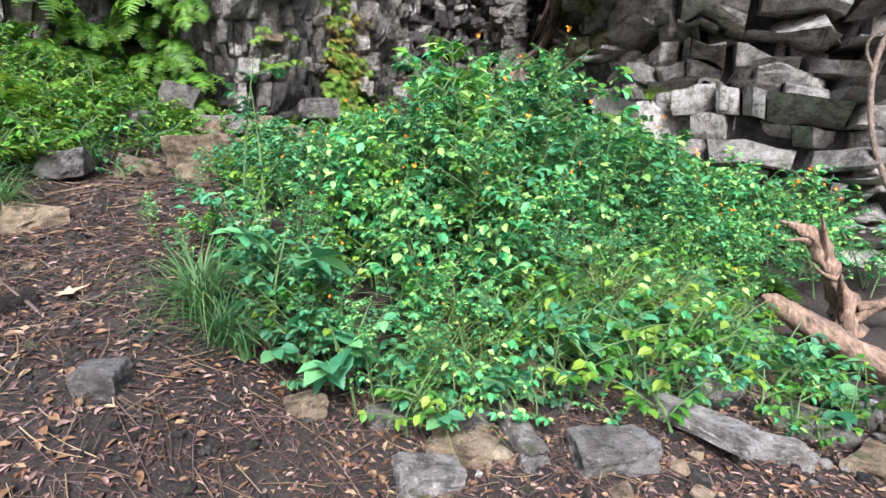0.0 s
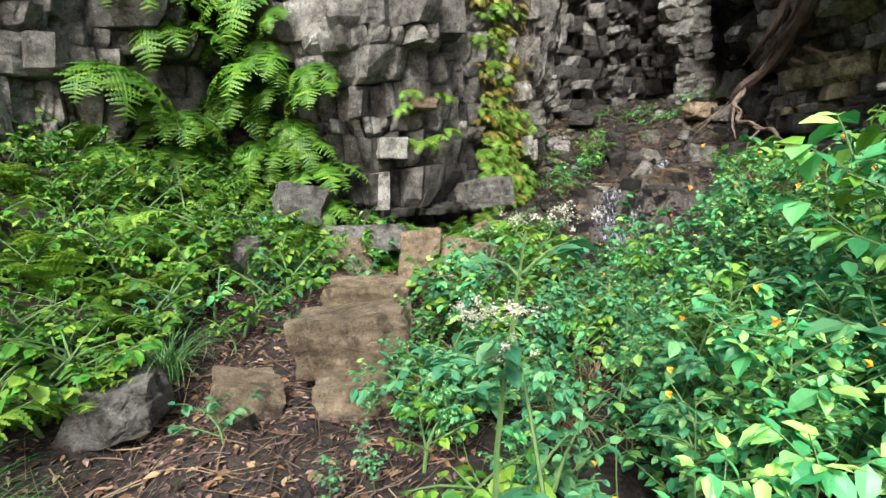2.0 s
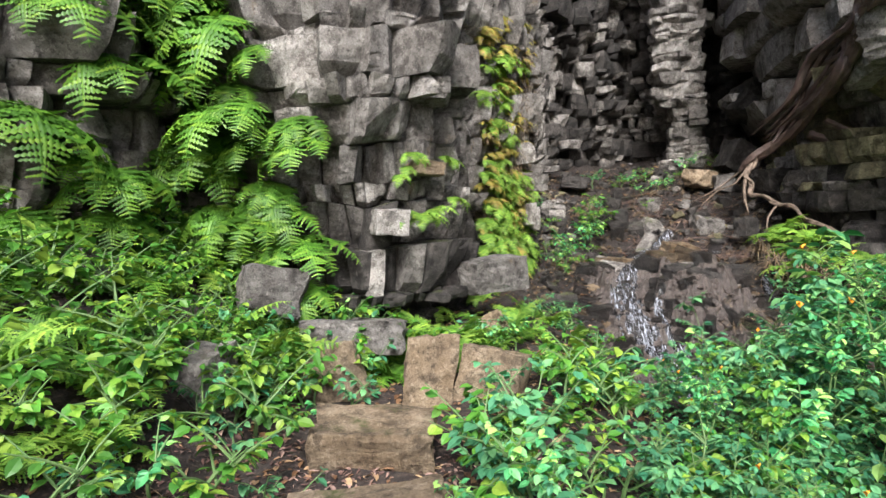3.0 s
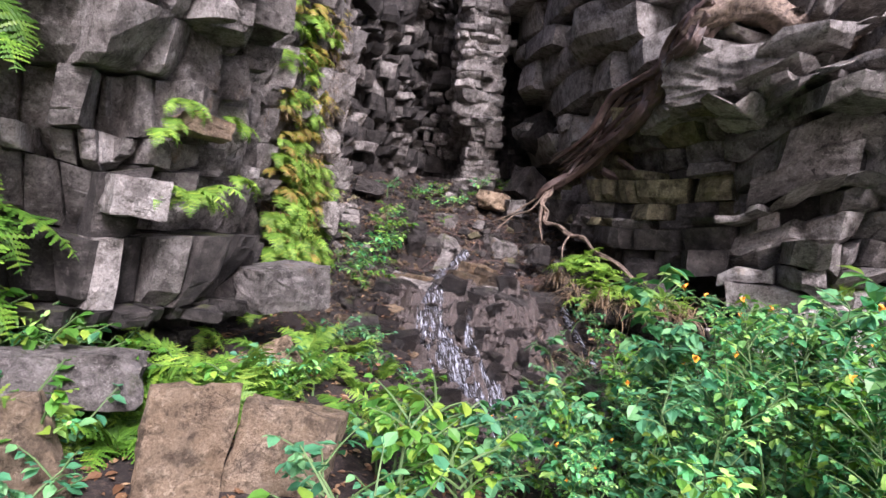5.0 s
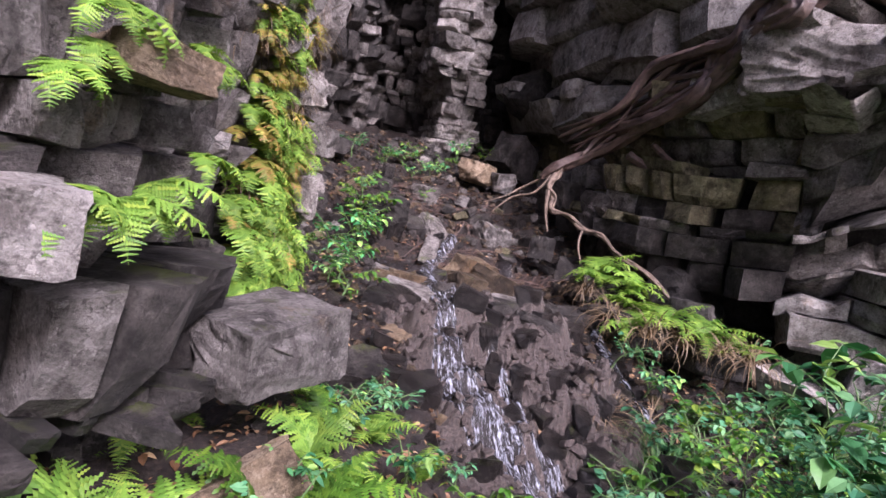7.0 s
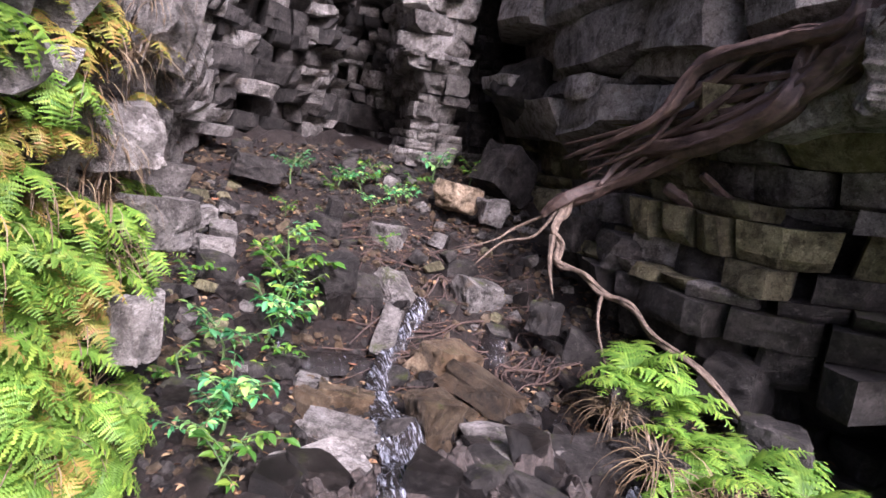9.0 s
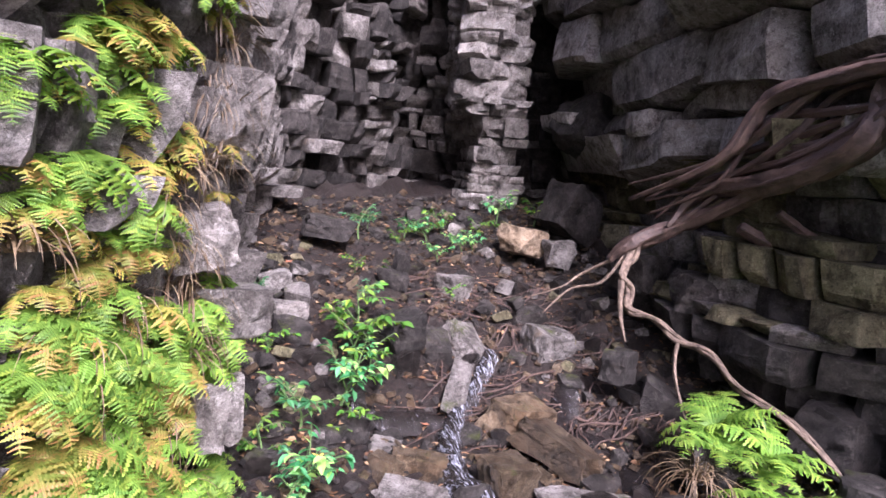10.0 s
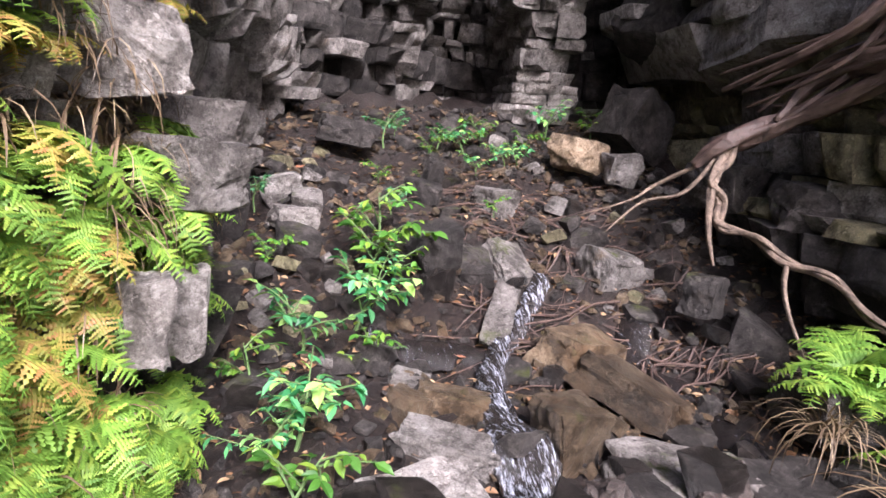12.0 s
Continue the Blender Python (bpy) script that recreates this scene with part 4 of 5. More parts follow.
for _ in range(170):
    a = Vector((rng.uniform(0.3, 1.6), rng.uniform(9.3, 10.9), 0))
    w, l = rng.uniform(2.6, 4.2), rng.uniform(0.25, 0.7)
    pts, thin = [], rng.choice((0.002, 0.003, 0.006))
    for k in range(4):
        q = a + Vector((math.cos(w), math.sin(w), 0)) * l * k / 3 + Vector((rng.gauss(0, 0.03), rng.gauss(0, 0.03), 0))
        pts.append((q.x, q.y, ground_z(q.x, q.y) + 0.012 + 0.03 * (k in (1, 2)) * rng.random(), thin * (1.2 - 0.25 * k)))
    rootlets.append(tube_data(pts, 5, per=3))
tagged(part_from("fine_roots", rootlets, BARK, None, "mat of thin brown roots spread over the gully soil"), category="root", kind="stuff")

# leaf litter and twigs on the path
litter, twigs = [], []
for _ in range(24000):
    x, y = rng.uniform(-3.2, 2.6), rng.uniform(1.2, 12.0)
    near = path_gap(x, y) < 0.95 or y < 3.0 + 0.5 * max(0, x) or y > 7.2
    if near:
        litter.append(leaf_data(Vector((x, y, ground_z(x, y) + 0.008)), rng.uniform(0, 6.28), rng.uniform(-0.25, 0.25), rng.uniform(0.018, 0.06), rng.uniform(0.35, 1.1), rng.uniform(-0.5, 0.5)))
chips = []
for _ in range(30000):
    x, y = rng.uniform(-3.0, 2.2), rng.uniform(1.2, 5.6)
    if path_gap(x, y) < 0.8 or y < 2.6 + 0.4 * max(0, x):
        chips.append(leaf_data(Vector((x, y, ground_z(x, y) + rng.uniform(0.004, 0.014))), rng.uniform(0, 6.28), rng.uniform(-0.4, 0.4), rng.uniform(0.012, 0.05), rng.uniform(0.25, 0.8), rng.uniform(-0.6, 0.6)))
tagged(part_from("woody_debris", chips, CHIP, None, "reddish-brown bark chips and leaf scraps on the soil"), category="litter", kind="stuff")
straws = []
for _ in range(5200):
    x, y, w, l = rng.uniform(-2.8, 1.4), rng.uniform(1.3, 5.0), rng.uniform(0, 6.28), rng.uniform(0.06, 0.3)
    if (path_gap(x, y) < 0.9 or y < 2.6) and rng.random() < 0.75:
        q = [(x + math.cos(w) * l * k / 2 + rng.gauss(0, 0.01), y + math.sin(w) * l * k / 2 + rng.gauss(0, 0.01)) for k in range(3)]
        thin = rng.uniform(0.0012, 0.0032)
        (twigs if rng.random() < 0.72 else straws).append(tube_data([(a, b, ground_z(a, b) + 0.014 + rng.uniform(0, 0.012), thin * (1 - 0.25 * k)) for k, (a, b) in enumerate(q)], 3, per=2))
tagged(part_from("leaf_litter", litter, DEADLEAF, None, "brown dead leaves littering the damp soil"), category="leaves", kind="stuff")
tagged(part_from("straw_litter", straws, STRAW, None, "dry tan straw scattered over the path"), category="straw", kind="stuff")
tagged(part_from("twig_litter", twigs, BARK, None, "thin brown twigs and straw littering the path"), category="twigs", kind="stuff")


def lobed_leaf(at, heading, size, mat, label):
    """A fallen maple-like leaf with five points, slightly curled."""
    verts = [(0, 0, 0.006)]
    for k in range(10):
        w = math.pi * 2 * k / 10 + 0.3
        r = (1.0, 0.42)[k % 2] * (0.8 + 0.3 * math.cos(w))
        verts.append((r * math.cos(w), r * math.sin(w), 0.12 * r * r))
    ob = mesh_object("fallen_leaf", verts, [(0, 1 + k, 1 + (k + 1) % 10) for k in range(10)], mat)
    ob.matrix_world = pose(*at, 6, -5, heading) @ Matrix.Scale(size, 4)
    return tagged(ob, label, "leaf", "fallen leaves")


YELLOW = plain_material("yellow_leaf", (0.55, 0.33, 0.04), (0.75, 0.5, 0.1), 0.6)
RUSSET = plain_material("russet_leaf", (0.2, 0.07, 0.03), (0.42, 0.17, 0.08), 0.6)
PALE_LEAF = plain_material("pale_leaf", (0.36, 0.25, 0.16), (0.5, 0.37, 0.26), 0.7)
for x, y, h, size, mat, label in [(-1.68, 2.46, 20, 0.09, PALE_LEAF, "large pale tan fallen leaf on the path"), (-2.0, 2.15, 70, 0.05, YELLOW, "yellow fallen leaf on the path"),
                                  (-0.68, 9.29, 120, 0.05, YELLOW, "yellow fallen leaf on the wet soil"), (0.1, 8.2, 10, 0.04, YELLOW, "yellow fallen leaf on the wet rock"),
                                  (0.4, 8.15, 200, 0.04, YELLOW, "yellow fallen leaf on the wet rock"), (-0.85, 9.0, 50, 0.045, PALE_LEAF, "pale fallen leaf on the wet soil"),
                                  (-0.3, 8.62, 30, 0.06, RUSSET, "rust-brown fallen leaf by the cascade"), (0.3, 8.75, 160, 0.055, RUSSET, "rust-brown fallen leaf by the stones"), (0.42, 7.95, 70, 0.045, RUSSET, "rust-brown fallen leaf on the wet rock"), (-0.05, 9.55, 200, 0.04, RUSSET, "rust-brown fallen leaf in the stream"), (0.62, 8.55, 110, 0.04, YELLOW, "yellow fallen leaf among the stones"), (-0.9, 10.8, 90, 0.06, PALE_LEAF, "pale fallen leaf on the gully soil"), (-0.7, 10.9, 10, 0.05, RUSSET, "rust-brown fallen leaf on the gully soil"), (-0.5, 9.9, 250, 0.04, PALE_LEAF, "pale fallen leaf on the wet soil"), (-0.7, 11.0, 250, 0.05, PALE_LEAF, "pale fallen leaf on the gully soil")]:
    lobed_leaf((x, y, ground_z(x, y) + 0.03), h, size, mat, label)


# ---- water ----
def water_material(name, foam_from):
    m, n, l, s = material(name)
    f = noise_tex(n, l, 14, 5, 0.75, stretch=(4.5, 0.6, 0.6))
    g = noise_tex(n, l, 60, 4, 0.7, stretch=(1.5, 0.5, 0.5))
    foam = ramp(n, l, mix(n, l, 0.4, f, g), [(foam_from, (0, 0, 0)), (foam_from + 0.2, (1, 1, 1))])
    l.new(mix(n, l, foam, (0.016, 0.013, 0.012), (0.62, 0.66, 0.76)), s.inputs["Base Color"])
    l.new(ramp(n, l, foam, [(0.0, (0.05, 0.05, 0.05)), (1.0, (0.5, 0.5, 0.5))]), s.inputs["Roughness"])
    s.inputs["Specular IOR Level"].default_value = 0.7
    bump(n, l, s, mix(n, l, 0.5, f, g), 1.0, 0.03)
    return m


CALM, FALLING = water_material("calm_water", 0.58), water_material("falling_water", 0.5)


def stream(name, line, label, seed, mat, surface=None):
    """A thin running sheet along (x, y, z, half width) points, with ragged edges."""
    r = random.Random(seed)
    pts = spline(line, 8)
    verts, faces = [], []
    for i, (x, y, z, w) in enumerate(pts):
        a, b = pts[max(0, i - 1)], pts[min(len(pts) - 1, i + 1)]
        d = Vector((b[0] - a[0], b[1] - a[1])).normalized()
        for k in range(7):
            u = (k / 6 - 0.5) * 2
            ww = w * (1 + 0.3 * noise.noise((i * 0.5, k, seed)))
            vx, vy = x - d.y * u * ww, y + d.x * u * ww
            verts.append((vx, vy, (surface(vx, vy) + 0.004 if surface else z) + 0.02 * (1 - u * u) - 0.05 * u ** 4 + 0.014 * noise.noise((x * 15, y * 15, k * 2.0))))
    for i in range(len(pts) - 1):
        for k in range(6):
            faces.append((i * 7 + k, i * 7 + k + 1, i * 7 + 8 + k, i * 7 + 7 + k))
    return tagged(mesh_object(name, verts, faces, mat, smooth_shade=True), label, "water", kind="structure")


def sz(x, y, lift=0.03):
    return ground_z(x, y) + lift


pool_line = [(0.55, 10.02, 0.06), (0.32, 9.78, 0.06), (0.12, 9.55, 0.07), (0.0, 9.32, 0.07), (-0.05, 9.12, 0.1)]
brook_line = [(-0.03, 9.18, 0.07), (-0.07, 9.02, 0.1), (-0.06, 8.86, 0.12), (-0.1, 8.72, 0.09), (-0.17, 8.6, 0.07)]
still_line = [(-0.45, 9.72, 0.06), (-0.25, 9.7, 0.12), (-0.05, 9.66, 0.13), (0.1, 9.56, 0.06)]
fall_line = [(-0.18, 8.66, 0.05), (-0.26, 8.48, 0.06), (-0.33, 8.3, 0.07), (-0.4, 8.12, 0.09), (-0.45, 7.92, 0.13), (-0.47, 7.74, 0.14), (-0.45, 7.55, 0.13), (-0.38, 7.3, 0.12), (-0.22, 7.0, 0.1), (0.1, 6.7, 0.1)]


def slope_z(x, y):
    """The cascade's bed: ragged wet shale, broken into steps along the fall."""
    mid = min(math.hypot(x - a, y - b) for a, b, w in fall_line)
    k = (y - 7.0) / 0.34 + 0.9 * noise.noise((x * 2.2, y * 1.4, 3.0))
    f = k - math.floor(k)
    tread = (min(1.0, f / 0.3) - f) * 0.17
    ragged = 0.07 * noise.noise((x * 7, y * 5, 1.0)) + 0.06 * abs(noise.noise((x * 17, y * 9, 5.0))) + 0.03 * noise.noise((x * 38, y * 28, 8.0))
    edge = max(0.0, min(1.0, (0.72 - abs(x + 0.02)) / 0.2, (y - 6.75) / 0.3, (8.85 - y) / 0.25))
    return ground_z(x, y) - 0.06 + edge * (0.1 + tread + ragged * (0.5 if mid < 0.13 else 1.0) - 0.04 * max(0.0, 1 - mid / 0.14))


GRIT = plain_material("gritty_wet_shale", (0.008, 0.006, 0.005), (0.12, 0.095, 0.082), 0.35, 75, 1.0)
bed_v, bed_f = [], []
for j in range(151):
    for i in range(101):
        x, y = -0.78 + 1.52 * i / 100, 6.72 + 2.18 * j / 150
        bed_v.append((x, y, slope_z(x, y)))
        if i and j:
            a = j * 101 + i
            bed_f.append((a - 102, a - 101, a, a - 1))
tagged(mesh_object("cascade_bed", bed_v, bed_f, GRIT), "black wet shale bed of the small cascade", "rock", kind="structure")
stream("stream_water", [(x, y, sz(x, y, 0.04), w) for x, y, w in pool_line], "clear rippled stream water between the rocks", 3, FALLING)
stream("brook_water", [(x, y, sz(x, y, 0.035), w) for x, y, w in brook_line], "white rippled brook between the stones", 8, FALLING)
stream("pool_water", [(x, y, sz(x, y, 0.03), w) for x, y, w in still_line], "still brown puddle under the rock step", 9, CALM)
stream("cascade_water", [(x, y, 0, w * 1.35) for x, y, w in fall_line], "thin white cascade running down dark wet rock", 4, FALLING, slope_z)
stream("cascade_water", [(x + 0.24, y - 0.15, 0, w * 0.5) for x, y, w in fall_line[2:8]], "thin white strand of water beside the cascade", 7, FALLING, slope_z)
stream("side_stream_water", [(x, y, sz(x, y, 0.05), 0.04) for x, y in [(0.85, 8.3), (0.8, 8.0), (0.75, 7.7), (0.7, 7.4), (0.72, 7.1)]], "thin trickle of water beside the cascade", 5, FALLING)
stream("seep_water", [(x, y, sz(x, y, 0.02), 0.1) for x, y in [(0.95, 9.7), (0.8, 9.45), (0.95, 9.15), (0.85, 8.8), (0.9, 8.5)]], "shallow dark seep among the stones", 6, CALM)

grit_stones = []
for _ in range(900):
    x, y = rng.uniform(-0.9, 0.95), rng.uniform(7.0, 9.0)
    if min(math.hypot(x - a, y - b) for a, b, w in fall_line) > 0.1:
        me, d = rng.choice(rubble), rng.uniform(0.015, 0.06)
        m = pose(x, y, slope_z(x, y) + d * 0.1, rng.uniform(-40, 40), rng.uniform(-40, 40), rng.uniform(0, 360)) @ Matrix.Diagonal((d, d * 1.4, d * 0.7, 1))
        grit_stones.append(([m @ v.co for v in me.vertices], [tuple(f.vertices) for f in me.polygons]))
tagged(part_from("cascade_grit", grit_stones, GRIT, None, "small wet stones lodged in the cascade bed"), category="gravel", kind="stuff")

# wet ledges of the cascade, pushed out of the slope
for _ in range(150):
    x, y = rng.uniform(-0.95, 0.95), rng.uniform(7.0, 9.0)
    if min(math.hypot(x - a, y - b) for a, b, w in fall_line) < 0.15:
        continue
    d = rng.uniform(0.05, 0.2)
    ob = new("cascade_rock", rng.choice(rubble[12:]))
    ob.matrix_world = pose(x, y, slope_z(x, y), rng.uniform(-16, 16), rng.uniform(-16, 16), rng.uniform(-60, 60)) @ Matrix.Diagonal((d * rng.uniform(0.5, 1.1), d * rng.uniform(0.8, 1.8), d * rng.uniform(0.6, 1.3), 1))
    tagged(ob, "black wet rock of the small cascade", "rock", "wet rocks of the cascade")


# ---- plants ----
jewel = [leafy_plant("jewelweed", rng, 1.0 + 0.05 * k, (300, 330, 190, 150, 280, 330, 230)[k], (0.056, 0.048, 0.085, 0.1, 0.062, 0.046, 0.07)[k], (LEAF, LEAF, LEAF_COOL, LEAF, LEAF_LOW, LEAF, LEAF_COOL)[k], "tall green jewelweed in a dense thicket on the mound", "plant", flowers=(0, 2, 0, 0, 0, 1, 0)[k], spread=0.2, group="jewelweed thicket") for k in range(7)]
spots = []
while len(spots) < 295:
    x, y = rng.uniform(-1.9, 2.8), rng.uniform(2.2, 7.0)
    front = 2.4 + 0.95 * max(0, x) + 0.12 * max(0, -x)
    gap = path_gap(x, y)
    if y < front or gap < 0.42 or (y > 6.2 and x < 0.3) or (y > 5.0 and x < -0.9) or (x > 2.2 and y < 4.8) or math.hypot(x - 1.7, y - 3.95) < 0.4:
        continue
    tall = min(1.06, 0.36 + 0.45 * (gap - 0.42), 0.36 + 0.6 * (y - front))
    if x > 1.4:
        tall = min(tall, 1.15 - 0.4 * (x - 1.4))
    if y > 5.6:
        tall = min(tall, 1.15 - 0.5 * (y - 5.6))
    if y > 4.2:
        tall = min(tall, 0.88, 0.4 + 0.5 * max(0, x + 0.7))
    tall = min(tall, 0.2 + 0.55 * max(0, track_gap(x, y) - 0.3))
    spots.append((x, y, ground_z(x, y), max(0.2, tall), rng.uniform(0, 360)))
scatter(jewel, spots, rng, tilt=12)

herb = [leafy_plant("low_herb", rng, 0.24, 90, 0.044, (LEAF_COOL, LEAF_LOW)[k % 2], "low green woodland herb growing in the soil", "plant", spread=0.15, width=1.1, group="low herbs") for k in range(5)]
spots = []
while len(spots) < 230:
    x, y = rng.uniform(-2.0, 2.8), rng.uniform(2.2, 7.6)
    gap = path_gap(x, y)
    if gap < 0.36 or gap > 1.7 and y > 3.2 + 0.75 * max(0, x) and y < 6 or y < 2.3 + 0.3 * max(0, x) or (x < -0.2 and y > 6.6) or (-0.7 < x < 0.4 and y > 7.1) or (x > 2.15 and 2.7 < y < 4.5) or track_gap(x, y) < 0.22:
        continue
    spots.append((x, y, ground_z(x, y), 1.0, rng.uniform(0, 360)))
scatter(herb, spots, rng, tilt=15, size=(0.7, 1.4))
slope_herb = [leafy_plant("slope_herb", rng, 0.26, (34, 60, 46)[k], (0.07, 0.045, 0.055)[k], (LEAF_COOL, LEAF, LEAF_LOW)[k], "sparse leafy herb growing between the stones", "plant", spread=0.17, width=1.05, group="herbs on the stony slope") for k in range(3)]
spots = []
while len(spots) < 120:
    x, y = rng.uniform(-0.8, 2.3), rng.uniform(2.1, 4.3)
    if y > 2.9 + 0.95 * max(0, x) or y < 2.15 + 0.2 * max(0, x) or (y < 2.4 and rng.random() < 0.6):
        continue
    spots.append((x, y, ground_z(x, y), 1.0, rng.uniform(0, 360)))
scatter(slope_herb, spots, rng, tilt=18, size=(0.6, 1.3))
lank = [grass_tuft(rng, 30, 0.6, LANK, "thin tuft of pale green lank grass", name="lank_grass", droop=1.6, lean=0.9) for _ in range(2)]
spots = []
while len(spots) < 60:
    x, y = rng.uniform(-0.2, 2.0), rng.uniform(2.5, 4.4)
    if 2.55 + 0.6 * max(0, x) < y < 3.3 + 0.95 * max(0, x):
        spots.append((x, y, ground_z(x, y), 1.0, rng.uniform(0, 360)))
scatter(lank, spots, rng, tilt=16, size=(0.6, 1.2))
step_herb = [leafy_plant("step_herb", rng, 0.16, 60, 0.045, (LEAF_LOW, LEAF, LEAF_COOL)[k], "low leafy herb growing round the step stones", "plant", spread=0.14, width=1.1, group="herbs round the steps") for k in range(3)]
spots = []
while len(spots) < 70:
    x, y = rng.uniform(-2.9, -1.0), rng.uniform(4.0, 6.8)
    if min(math.hypot(x - a, y - b) for a, b in ((-2.08, 5.4), (-1.92, 4.62), (-1.9, 5.98), (-1.58, 6.0), (-2.28, 4.28))) < 0.24 or track_gap(x, y) < 0.2:
        continue
    spots.append((x, y, ground_z(x, y), 0.55 + 0.5 * min(1, track_gap(x, y)), rng.uniform(0, 360)))
scatter(step_herb, spots, rng, tilt=15, size=(0.8, 1.3))
bank_herb = [leafy_plant("bank_herb", rng, 0.17, 80, 0.04, LEAF_LOW, "low leafy herb covering the ferny bank", "plant", spread=0.15, width=1.1, group="bank herbs") for k in range(4)]
spots = []
while len(spots) < 230:
    x, y = rng.uniform(-4.6, -2.1), rng.uniform(2.2, 6.8)
    if path_gap(x, y) < 0.45 + 0.12 * (4 - min(4, y)):
        continue
    spots.append((x, y, ground_z(x, y), 1.0, rng.uniform(0, 360)))
scatter(bank_herb, spots, rng, tilt=15, size=(0.7, 1.5))

side = [leafy_plant("side_herb", rng, 0.62, 170, 0.05, LEAF, "leafy green herb growing at the foot of the cliff", "plant", spread=0.2, group="herbs at the cliff foot", flowers=k % 2) for k in range(3)]
spots = []
while len(spots) < 90:
    x, y = rng.uniform(1.6, 3.9), rng.uniform(3.7, 6.4)
    if y < 3.4 + 0.35 * (x - 1.6) or (y < 4.8 and x > 2.3) or math.hypot(x - 1.8, y - 4.0) < 0.45 or (x > 3.2 and y > 6.0):
        continue
    spots.append((x, y, ground_z(x, y), min(1.15, 0.45 + 0.35 * (y - 3.6)), rng.uniform(0, 360)))
scatter(side, spots, rng, tilt=14)

# broad-leaved plants in front of the mound and at the stones
broad = [leafy_plant("broad_leaf_plant", rng, 0.5, 24, 0.16, LEAF_COOL, "broad-leaved plant with large dull green leaves", "plant", spread=0.16, width=1.0, group="broad-leaved plants", flowers=0) for k in range(2)]
scatter(broad, [(x, y, ground_z(x, y), s, h) for x, y, s, h in [(-1.0, 2.75, 0.9, 0), (-0.8, 2.6, 1.1, 50), (-0.6, 2.5, 1.0, 110), (-0.95, 2.85, 0.7, 220), (0.15, 2.5, 0.7, 30), (0.55, 2.6, 0.7, 60), (2.1, 2.75, 0.8, 90), (2.3, 2.5, 0.9, 10), (-0.4, 2.45, 0.8, 310), (-1.0, 3.1, 0.6, 0)]], rng, tilt=10)
plume = [leafy_plant("white_snakeroot", rng, 0.8, 40, 0.055, LEAF_COOL, "tall herb with fluffy white flower heads", "plant", spread=0.16, group="white-flowered herbs", flowers=3, flower="white") for k in range(2)]
scatter(plume, [(x, y, ground_z(x, y), s, h) for x, y, s, h in [(-1.25, 3.56, 1.18, 0), (-1.1, 3.5, 1.12, 120), (-0.95, 2.75, 0.55, 40)]], rng, tilt=3)

sedge = [grass_tuft(rng, 120, 0.56, GRASS, "tuft of long bluish-green arching sedge"), grass_tuft(rng, 45, 0.3, GRASS, "tuft of short green grass")]
scatter(sedge, [(x, y, ground_z(x, y), s, h) for x, y, s, h in [(-1.08, 2.5, 0.95, 0), (-0.98, 2.42, 0.95, 90), (-1.12, 2.62, 0.85, 200), (-0.88, 2.4, 0.8, 140), (-2.55, 3.25, 0.9, 40), (-2.75, 3.4, 0.9, 80), (-2.5, 2.9, 0.7, 150), (-0.9, 5.2, 0.8, 0), (-0.7, 5.8, 0.8, 0), (-0.9, 6.2, 0.8, 90), (0.3, 7.1, 0.9, 90), (0.5, 7.3, 0.9, 0), (0.45, 6.9, 0.9, 180), (-2.7, 4.4, 0.7, 20), (0.9, 3.25, 0.9, 0), (1.2, 3.5, 1.0, 60), (1.5, 3.6, 1.0, 120), (0.6, 3.0, 0.9, 10), (1.35, 3.2, 0.8, 30), (-0.3, 2.7, 0.9, 30), (0.2, 2.8, 0.9, 30)]], rng, tilt=10)
dry_grass = [grass_tuft(rng, 60, 0.42, STRAW, "tuft of dry tan grass leaning in the herbs", name="dry_grass_tuft")]
scatter(dry_grass, [(x, y, ground_z(x, y), s, h) for x, y, s, h in [(1.0, 3.4, 1.0, 0), (1.3, 3.35, 1.0, 70), (1.7, 3.7, 1.0, 140), (0.75, 3.1, 0.8, 10), (-1.0, 4.4, 0.9, 30), (-0.9, 4.7, 0.9, 90), (0.4, 7.3, 0.9, 0), (0.55, 7.5, 0.9, 70), (0.3, 7.6, 0.8, 120)]], rng, tilt=12)

